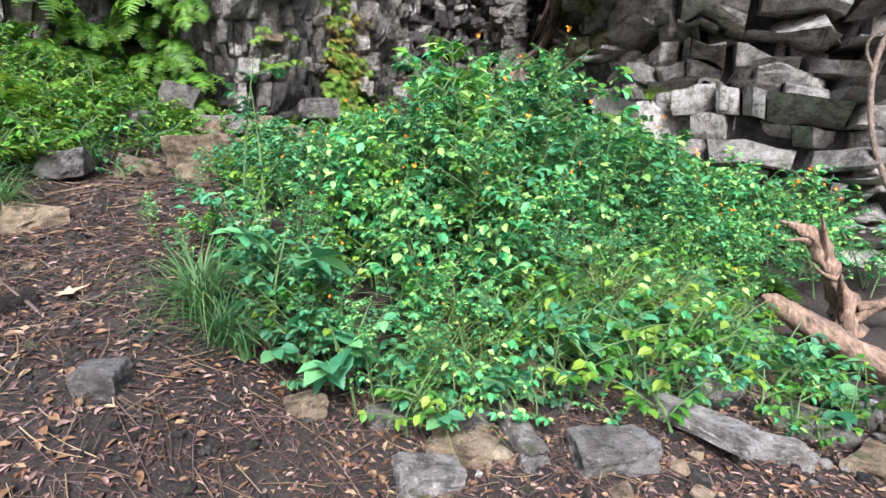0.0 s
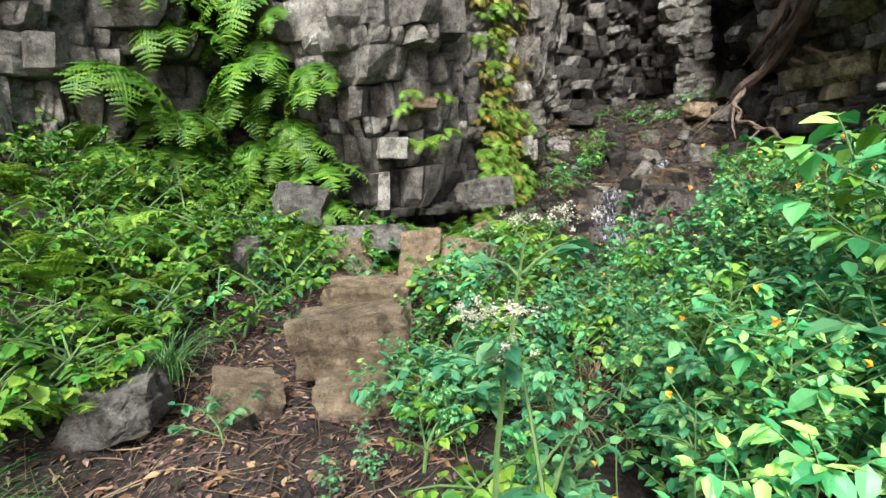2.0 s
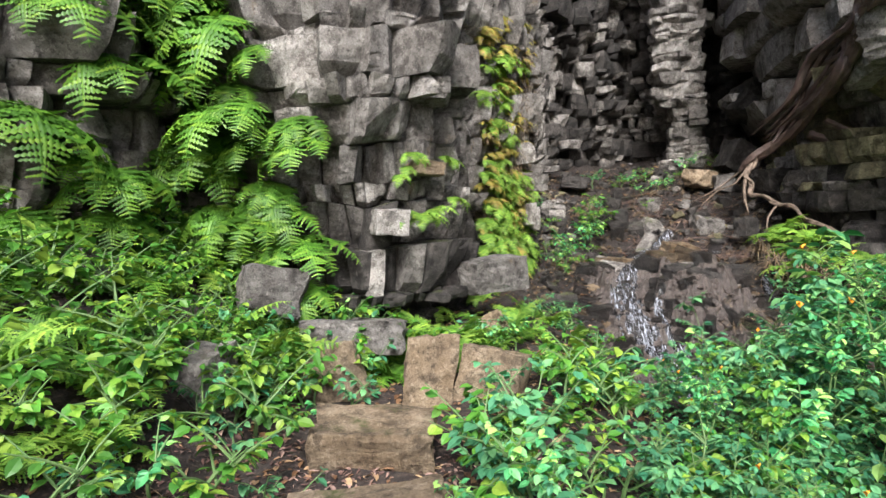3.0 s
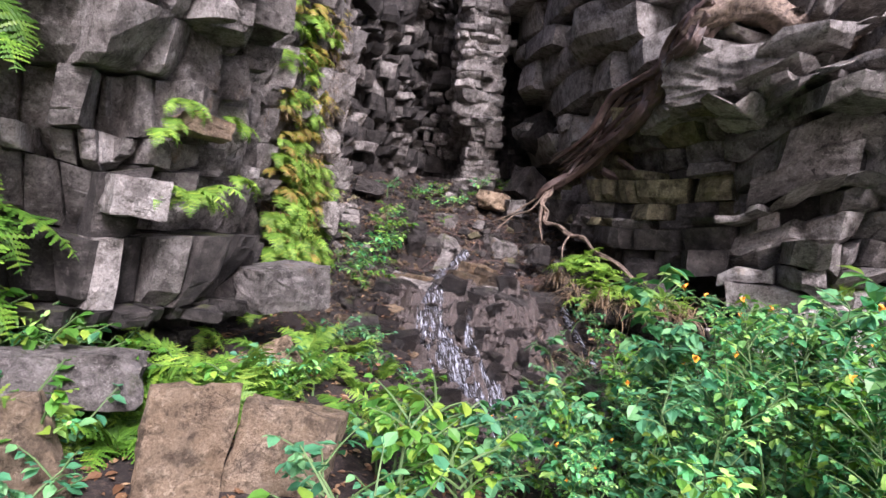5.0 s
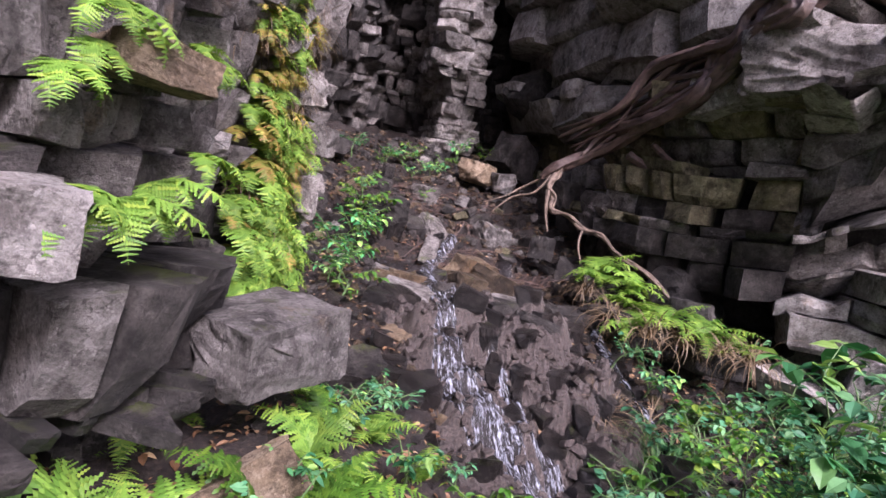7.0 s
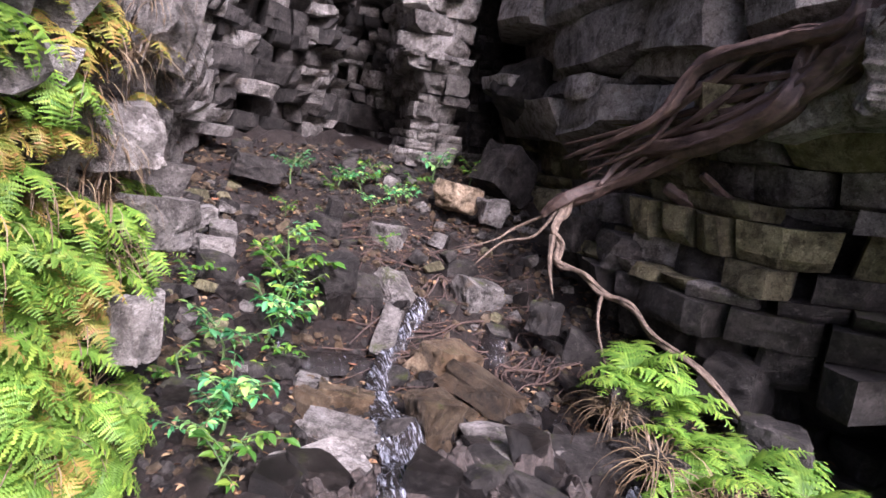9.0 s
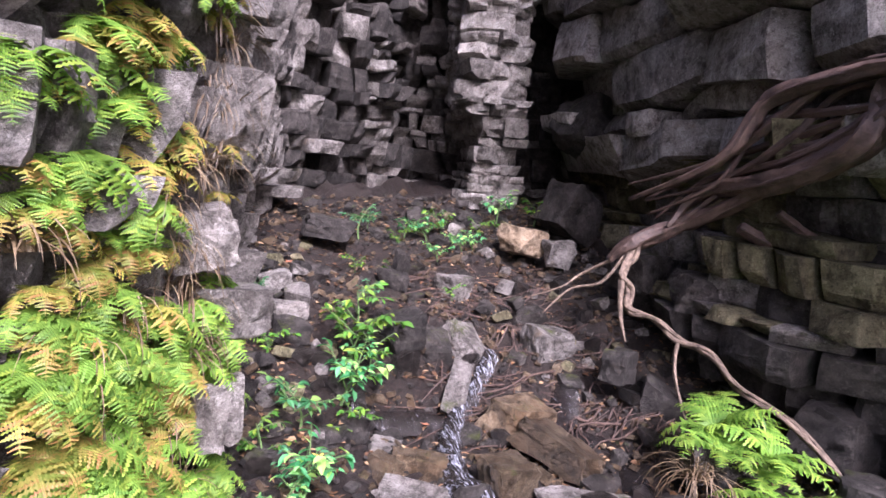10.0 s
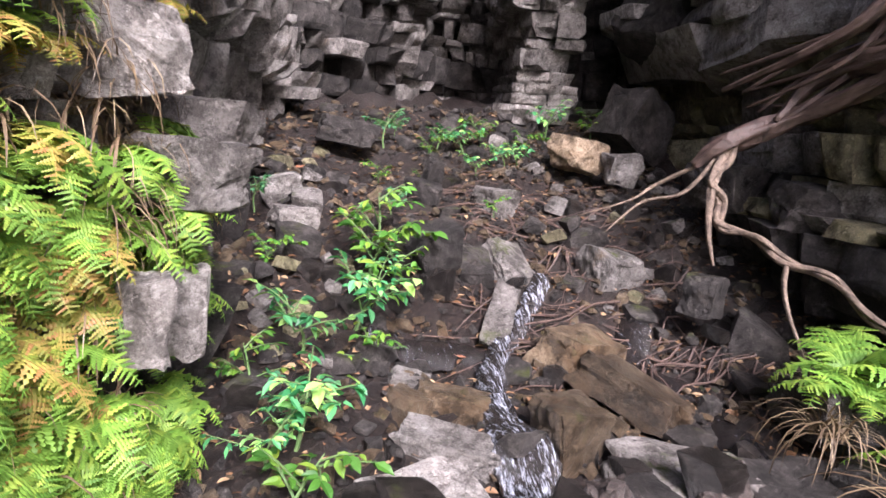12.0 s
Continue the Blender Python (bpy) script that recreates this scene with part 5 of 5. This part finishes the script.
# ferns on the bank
fern_kinds = [fern_plant(rng, 8 + k % 3, 0.42, (FERN, FERN_SHADED)[k % 2], "green fern with drooping toothed fronds", droop=1.7, rise=1.0) for k in range(4)]
spots = []
while len(spots) < 46:
    x, y = rng.uniform(-4.4, -2.3), rng.uniform(3.6, 6.7)
    if path_gap(x, y) > 0.6:
        spots.append((x, y, ground_z(x, y), 1.0, rng.uniform(0, 360)))
spots += [(x, y, ground_z(x, y), s, rng.uniform(0, 360)) for x, y, s in [(-1.85, 6.55, 1.0), (-1.66, 6.72, 0.8), (-2.05, 6.5, 1.0), (-2.2, 6.62, 1.1), (-2.4, 6.6, 1.1), (-2.0, 6.78, 0.9), (-2.6, 6.7, 1.0), (-1.3, 7.1, 0.35), (-2.3, 6.2, 0.8), (-2.15, 6.25, 0.8), (-1.75, 6.4, 0.7), (-1.6, 6.62, 0.45), (-1.95, 6.7, 0.7), (-2.5, 6.3, 0.8), (-1.65, 6.9, 0.5), (-1.35, 6.95, 0.35), (-0.8, 6.4, 0.45), (-1.1, 7.5, 0.45), (-1.3, 7.7, 0.45), (-3.0, 3.0, 1.1), (-3.1, 2.6, 1.2), (-1.55, 6.6, 0.8), (-1.3, 6.5, 0.7), (-1.1, 6.62, 0.6), (-1.0, 6.95, 0.55), (-1.18, 6.92, 0.65), (-1.72, 6.62, 0.9), (-1.45, 6.88, 0.8), (-0.95, 6.4, 0.6), (-0.78, 6.85, 0.5), (-1.6, 6.98, 0.8), (-1.25, 7.15, 0.5), (-2.0, 6.95, 0.8), (-1.4, 7.2, 0.6), (-1.12, 7.35, 0.6), (-0.95, 7.2, 0.5), (-1.3, 7.45, 0.6), (2.6, 4.4, 0.9), (2.3, 4.6, 0.8), (2.9, 5.0, 0.9)]]
scatter(fern_kinds, spots, rng, tilt=18, size=(0.7, 1.25))


def wall_ferns(kinds, plans, zones, rng):
    """Ferns rooted in the joints of a rock face, fanning outwards. A zone: s from, s to, z from, z to, count, size."""
    spots = []
    for s0, s1, z0, z1, count, size in zones:
        for _ in range(count):
            s, z = rng.uniform(s0, s1), rng.uniform(z0, z1)
            p, t, nrm = plan_frame(plans, s, z)
            spots.append((p.x + nrm.x * 0.06, p.y + nrm.y * 0.06, z, size, math.degrees(math.atan2(nrm.y, nrm.x)) - 90 + rng.uniform(-25, 25)))
    scatter(kinds, spots, rng, tilt=14, size=(0.7, 1.25))


hang = [fern_plant(rng, 6, 0.34, FERN, "green fern hanging from a joint in the rock", droop=1.7, fan=2.4, rise=0.15, pairs=18, lobes=6, name="hanging_fern") for _ in range(4)]
shade = [fern_plant(rng, 7, 0.36, FERN_SHADED, "fern hanging in the rock recess, shade put into its green", droop=1.6, fan=2.4, rise=0.1, pairs=18, name="recess_fern") for _ in range(4)]
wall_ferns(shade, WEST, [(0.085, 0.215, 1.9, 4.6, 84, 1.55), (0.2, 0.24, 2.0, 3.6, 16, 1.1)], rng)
wall_ferns(hang, WEST, [(0.29, 0.36, 2.4, 2.9, 6, 0.6), (0.37, 0.45, 2.4, 3.0, 5, 0.5), (0.54, 0.6, 1.65, 2.6, 40, 0.74), (0.57, 0.66, 1.7, 2.9, 60, 0.64), (0.655, 0.705, 1.8, 2.7, 20, 0.5), (0.55, 0.61, 2.5, 4.0, 34, 0.66), (0.61, 0.66, 1.9, 3.9, 12, 0.5), (0.36, 0.47, 1.5, 1.75, 8, 0.6)], rng)
dry = [fern_plant(rng, 8, 0.26, FERN_DRY, "yellowing fern hanging from the rock", droop=2.1, fan=2.8, rise=0.5, name="yellowing_fern") for _ in range(3)]
wall_ferns(dry, WEST, [(0.6, 0.63, 2.0, 4.4, 22, 0.7), (0.66, 0.69, 2.6, 4.4, 12, 0.6), (0.55, 0.62, 1.9, 4.1, 48, 0.75), (0.54, 0.6, 1.7, 2.4, 10, 0.6)], rng)
straw = [grass_tuft(rng, 60, 0.3, STRAW, "hanging tuft of dry straw and fine roots", droop=2.6, lean=1.2) for _ in range(2)]
wall_ferns(straw, WEST, [(0.56, 0.64, 1.9, 3.2, 26, 0.8), (0.62, 0.69, 2.5, 4.0, 30, 0.9)], rng)

# ferns and plants on the ledge under the overhang
right_fern = [fern_plant(rng, 8, 0.36, FERN, "green fern arching over the dark ledge", droop=1.5, rise=0.8, name="ledge_fern") for _ in range(3)]
scatter(right_fern, [(x, y, z, s, h) for x, y, z, s, h in [(1.2, 8.75, 2.14, 0.9, 150), (1.1, 8.6, 2.1, 0.9, 170), (1.3, 8.5, 2.1, 0.9, 190), (1.15, 8.3, 1.98, 0.9, 160), (1.3, 8.1, 1.95, 0.9, 170), (1.4, 7.9, 1.9, 0.9, 150), (1.0, 8.15, 1.88, 0.8, 130), (1.5, 7.75, 1.85, 0.8, 160), (1.25, 8.45, 2.05, 0.8, 100)]], rng, tilt=12)
ledge_straw = [grass_tuft(rng, 70, 0.34, STRAW, "hanging tuft of dry straw under the fern ledge", droop=2.8, lean=1.3) for _ in range(2)]
scatter(ledge_straw, [(x, y, z, 1.0, h) for x, y, z, h in [(1.0, 8.0, 1.86, 0), (1.15, 7.85, 1.85, 40), (1.35, 7.7, 1.85, 0), (0.95, 8.3, 1.9, 0), (0.95, 8.6, 2.0, 0), (1.5, 7.6, 1.83, 0)]], rng, tilt=14)
ledge_herb = [leafy_plant("ledge_herb", rng, 0.2, 75, 0.052, (LEAF_LOW, LEAF, LEAF_COOL)[k], "leafy green herb growing from the wet rocks", "plant", spread=0.16, width=0.8, group="herbs on the wet rocks") for k in range(3)]
scatter(ledge_herb, [(x, y, ground_z(x, y) + dz, s, h) for x, y, dz, s, h in [(0.75, 8.0, 0.1, 0.9, 0), (0.85, 7.8, 0.0, 0.9, 90), (1.5, 8.0, 0.3, 0.8, 0), (1.7, 7.7, 0.3, 0.8, 60), (-0.42, 9.95, 0.05, 1.1, 0), (-0.5, 9.75, 0.0, 1.1, 130), (-0.4, 9.8, 0.1, 1.0, 240), (-0.36, 10.05, 0.15, 1.0, 60), (-0.46, 9.6, 0.0, 0.9, 300), (-0.3, 9.9, 0.1, 0.9, 190), (-0.75, 9.5, 0.0, 0.9, 20), (-0.8, 9.0, 0.0, 1.0, 100), (-0.85, 8.75, 0.0, 1.1, 10), (-1.45, 7.0, 0.0, 0.7, 0), (-1.25, 7.3, 0.0, 0.8, 50), (-1.05, 7.15, 0.0, 0.7, 100), (-0.95, 7.45, 0.0, 0.7, 160), (-1.15, 7.6, 0.0, 0.7, 220), (-0.8, 7.2, 0.0, 0.6, 280), (-0.85, 6.95, 0.0, 0.7, 330), (-0.9, 7.8, 0.0, 0.6, 80), (-0.1, 11.3, 0.0, 0.8, 80), (0.3, 11.35, 0.0, 0.9, 20), (0.65, 11.35, 0.0, 0.9, 140), (0.9, 11.2, 0.0, 0.8, 300), (0.1, 10.9, 0.0, 0.6, 40), (1.25, 11.5, 0.1, 0.9, 220), (-0.2, 10.9, 0.0, 0.6, 200), (-0.85, 9.1, 0.0, 0.7, 30), (-0.95, 9.3, 0.0, 0.7, 80), (-0.9, 8.9, 0.0, 0.7, 200), (-0.95, 10.4, 0.1, 0.6, 0), (-0.9, 10.0, 0.0, 0.6, 0), (0.2, 11.2, 0.0, 0.7, 0), (0.5, 11.3, 0.0, 0.7, 0), (0.75, 11.1, 0.0, 0.7, 0), (1.0, 11.4, 0.0, 0.7, 0), (0.0, 11.4, 0.0, 0.6, 0), (1.6, 11.4, 0.1, 0.8, 0), (0.4, 10.4, 0.1, 0.5, 0), (0.5, 11.0, 0.0, 0.6, 0), (-0.2, 10.5, 0.0, 0.5, 0), (1.9, 7.3, 0.4, 1.2, 0), (2.1, 7.1, 0.3, 1.2, 40), (1.8, 7.0, 0.2, 1.2, 90), (2.2, 6.8, 0.2, 1.2, 140), (1.6, 7.2, 0.1, 1.1, 140)]], rng, tilt=14)
top_grass = [grass_tuft(rng, 60, 0.22, FERN, "yellow-green moss and grass tuft on the rock shelf") for _ in range(1)]
scatter(top_grass, [(x, y, 2.1, 0.8, 0) for x, y in [(2.5, 7.1), (2.6, 7.2), (2.4, 7.25), (2.55, 7.3), (2.7, 7.05)]], rng)


# ---- cliffs: courses of broken blocks, joint to joint ----
def cliff(name, label, plans, z0, z1, course, width, mats, seed, jut=0.05, parts=290, backing=None, depth=0.5, keep=None, step=0.04, under=0.08, top_out=0.03, wave=0.12, pale_from=0.0, lean=0.05, facet=0.16, thick=1.2, dark_below=0.0, wide_from=0.0):
    rng = random.Random(seed)
    count = len(plans[0][1]) - 1
    cols, rows = 10 * count, 40
    verts, faces = [], []
    for j in range(rows + 1):
        z = z0 - 0.3 + (z1 - z0 + 0.3) * j / rows
        for i in range(cols + 1):
            p, t, nrm = plan_frame(plans, i / cols, z)
            o = -0.26 + 0.06 * noise.noise((p.x * 2.5, p.y * 2.5, z * 2.5))
            verts.append((p.x + nrm.x * o, p.y + nrm.y * o, z))
    k = cols + 1
    back = len(verts)
    for j in range(rows + 1):
        for i in range(k):
            x, y, z = verts[j * k + i]
            p, t, nrm = plan_frame(plans, i / cols, z)
            verts.append((x - nrm.x * thick, y - nrm.y * thick, z))
    for j in range(rows):
        for i in range(cols):
            a, b = j * k + i, back + j * k + i
            faces.append((a, a + 1, a + k + 1, a + k))
            faces.append((b + 1, b, b + k, b + k + 1))
    for i in range(cols):
        a = rows * k + i
        faces.append((a, a + 1, back + a + 1, back + a))
    wall = mesh_object(name, verts, faces, backing or mats[0])
    tagged(wall, label, "cliff", kind="structure")
    length = sum((Vector(b) - Vector(a)).length for a, b in zip(plans[0][1], plans[0][1][1:]))
    bounds = [z0]
    while bounds[-1] < z1:
        h = rng.uniform(*course)
        bounds.append(bounds[-1] + (h if rng.random() > 0.25 else h * 0.5))

    def edge(i, s):
        return bounds[i] + wave * noise.noise((s * length * 0.55, bounds[i] * 0.5, seed)) + 0.25 * wave * noise.noise((s * length * 2.3, i, seed))
    made = []
    N = 5
    for c in range(len(bounds) - 1):
        shelf = rng.gauss(0, step)
        s, slant = -0.01, 0.0
        tall = bounds[c + 1] - bounds[c]
        while s < 1:
            w = rng.uniform(*width) * (0.55 + 0.6 * tall / course[1]) * (0.5 if wide_from and (bounds[c] < wide_from or plan_point(plans, max(0.0, s), bounds[c]).y > 7.5) else 1.0)
            here = max(0.0, min(1.0, s))
            pace = max(0.5, (plan_point(plans, min(1, here + 0.02), bounds[c]) - plan_point(plans, max(0, here - 0.02), bounds[c])).length / (min(1, here + 0.02) - max(0, here - 0.02)))
            s2, slant2 = min(1.004, s + w / pace), rng.gauss(0, 0.12) * tall / pace
            mid = max(0, min(1, (s + s2) / 2))
            za, zb = edge(c, mid), edge(c + 1, mid)
            p, t, nrm = plan_frame(plans, mid, (za + zb) / 2, w / pace / 2)
            base = rng.gauss(0, jut) + shelf + 0.07 * noise.noise((p.x * 1.1, p.y * 1.1, za * 1.3 + seed))
            if rng.random() < 0.08:
                base += rng.uniform(-0.14, 0.10)
            tu, tv = rng.gauss(0, lean), rng.gauss(top_out, lean)
            cut = under * rng.random() * (1 if rng.random() < 0.6 else 0.2)
            prow, peak = rng.uniform(0.12, 0.88), abs(rng.gauss(0, facet)) * w
            breaks = [(rng.choice((-1, 1)) * rng.uniform(0.3, 1), rng.uniform(-1, 0.6), rng.uniform(0.0, 0.35), rng.uniform(0.25, 0.9) * min(w, tall)) for _ in range(rng.choice((1, 2, 2, 3)))]
            gap = min(0.25, rng.uniform(0.003, 0.01) / w)
            grid, ring = [], []
            us = sorted([gap, 1 - gap, prow] + [rng.uniform(0.15, 0.85) for _ in range(N - 3)])
            vs = [0.02] + sorted(rng.uniform(0.12, 0.88) for _ in range(N - 2)) + [0.985]
            for j in range(N):
                for i in range(N):
                    rim_row = j in (0, N - 1) or i in (0, N - 1)
                    u, v = us[i], vs[j]
                    o = base + peak * (u / prow if u < prow else (1 - u) / (1 - prow)) + tu * (u - 0.5) + tv * (v - 0.5) + rng.gauss(0, 0.004) - (0.006 if rim_row else 0)
                    for bu, bv, at, deep in breaks:
                        o -= deep * max(0.0, bu * (u - 0.5) + bv * (v - 0.5) - at)
                    if j == 0:
                        o -= cut
                    ss = (s + slant * v) * (1 - u) + (s2 + slant2 * v) * u
                    along = (ss - mid) * pace
                    z = edge(c, max(0, min(1, ss))) * (1 - v) + edge(c + 1, max(0, min(1, ss))) * v
                    q = p + t * along + nrm * o
                    grid.append(Vector((q.x, q.y, z)))
                    ring.append(Vector((q.x - nrm.x * (o + depth), q.y - nrm.y * (o + depth), z)))
            rim = [i for i in range(N)] + [j * N + N - 1 for j in range(1, N)] + [N * N - 1 - i for i in range(1, N)] + [j * N for j in range(N - 2, 0, -1)]
            f = [(j * N + i, j * N + i + 1, (j + 1) * N + i + 1, (j + 1) * N + i) for j in range(N - 1) for i in range(N - 1)]
            v = grid + [ring[i] for i in rim]
            n = len(rim)
            for a in range(n):
                b = (a + 1) % n
                f.append((rim[b], rim[a], N * N + a, N * N + b))
            # tone by height: paler top, dark base; damp and shade in the block colour
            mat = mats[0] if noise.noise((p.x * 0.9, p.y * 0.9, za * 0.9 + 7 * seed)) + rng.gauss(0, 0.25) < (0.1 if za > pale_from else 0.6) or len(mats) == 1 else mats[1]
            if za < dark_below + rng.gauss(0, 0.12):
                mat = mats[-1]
            made.append((v, f, (za + zb) / 2, mat, p))
            s, slant = s2, slant2
    made.sort(key=(lambda b: 0 if keep(b[4], b[2]) else 1) if keep else (lambda b: b[2]))
    for v, f, z, mat, p in made[:parts]:
        mesh_object("stone_block", v, f, mat, wall)
    for mat in mats:
        rest = [(v, f) for v, f, z, m, p in made[parts:] if m == mat]
        if rest:
            v, f = join_data(rest)
            tagged(mesh_object("upper_stones", v, f, mat, wall), kind="stuff")
    return wall


# west and east cliff tops out of view: height added to cut sky light
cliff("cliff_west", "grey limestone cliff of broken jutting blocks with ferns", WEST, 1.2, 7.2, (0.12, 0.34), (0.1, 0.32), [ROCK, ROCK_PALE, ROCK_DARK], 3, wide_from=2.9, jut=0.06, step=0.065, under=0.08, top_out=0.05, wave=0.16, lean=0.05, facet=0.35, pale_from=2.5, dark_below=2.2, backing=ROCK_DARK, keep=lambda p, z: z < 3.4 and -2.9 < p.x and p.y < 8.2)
# back wall limestone is coloured near-black to hold the gully's shade
cliff("cliff_back", "back wall of small stacked limestone blocks, coloured dark for its shade", BACK, 2.6, 7.2, (0.09, 0.28), (0.1, 0.36), [ROCK_DARK, ROCK], 5, jut=0.11, backing=ROCK_DARK, parts=200)
cliff("cliff_back_side", "low end of the back wall under the sky gap, coloured dark for its shade", BACK_SIDE, 2.6, SKY_GAP, (0.09, 0.28), (0.1, 0.36), [ROCK_DARK, ROCK], 6, jut=0.1, backing=ROCK_DARK, parts=120)
inner = [(z, p[:6]) for z, p in EAST]
# courses below z 2.5 are dark-coloured: shade of the hollow under the overhang
cliff("cliff_east", "damp limestone blocks with olive algae, lower courses darkened for the overhang's shade", inner, 1.2, 3.6, (0.16, 0.34), (0.22, 0.6), [ROCK_OLIVE, ROCK, ROCK_DARK], 8, jut=0.06, backing=ROCK_DARK, step=0.05, under=0.06, dark_below=2.5, parts=260)
cliff("cliff_roof", "dark overhanging roof of large smooth limestone slabs", inner, 3.5, 7.0, (0.25, 0.6), (0.6, 1.7), [ROCK_PALE, ROCK], 18, jut=0.14, backing=ROCK_DARK, step=0.12, under=0.25, wave=0.4, depth=0.7, facet=0.1)
cliff("cliff_buttress", "pale weathered limestone cliff of broken ledges", [(z, p[5:]) for z, p in EAST], 0.2, 7.0, (0.06, 0.28), (0.12, 0.75), [ROCK_PALE, ROCK], 13, jut=0.11, backing=ROCK_DARK, step=0.12, under=0.14, wave=0.45, lean=0.16, facet=0.3, keep=lambda p, z: z < 4.2 and p.x < 4.6)
cliff("cliff_column", "pale column of thin stacked limestone courses against the back wall", COLUMN, 3.05, 7.2, (0.08, 0.24), (0.14, 0.4), [ROCK_PALE, ROCK], 9, jut=0.025, backing=ROCK_DARK, step=0.03, lean=0.02, top_out=0.01, wave=0.06, facet=0.08, thick=0.05, depth=0.25)
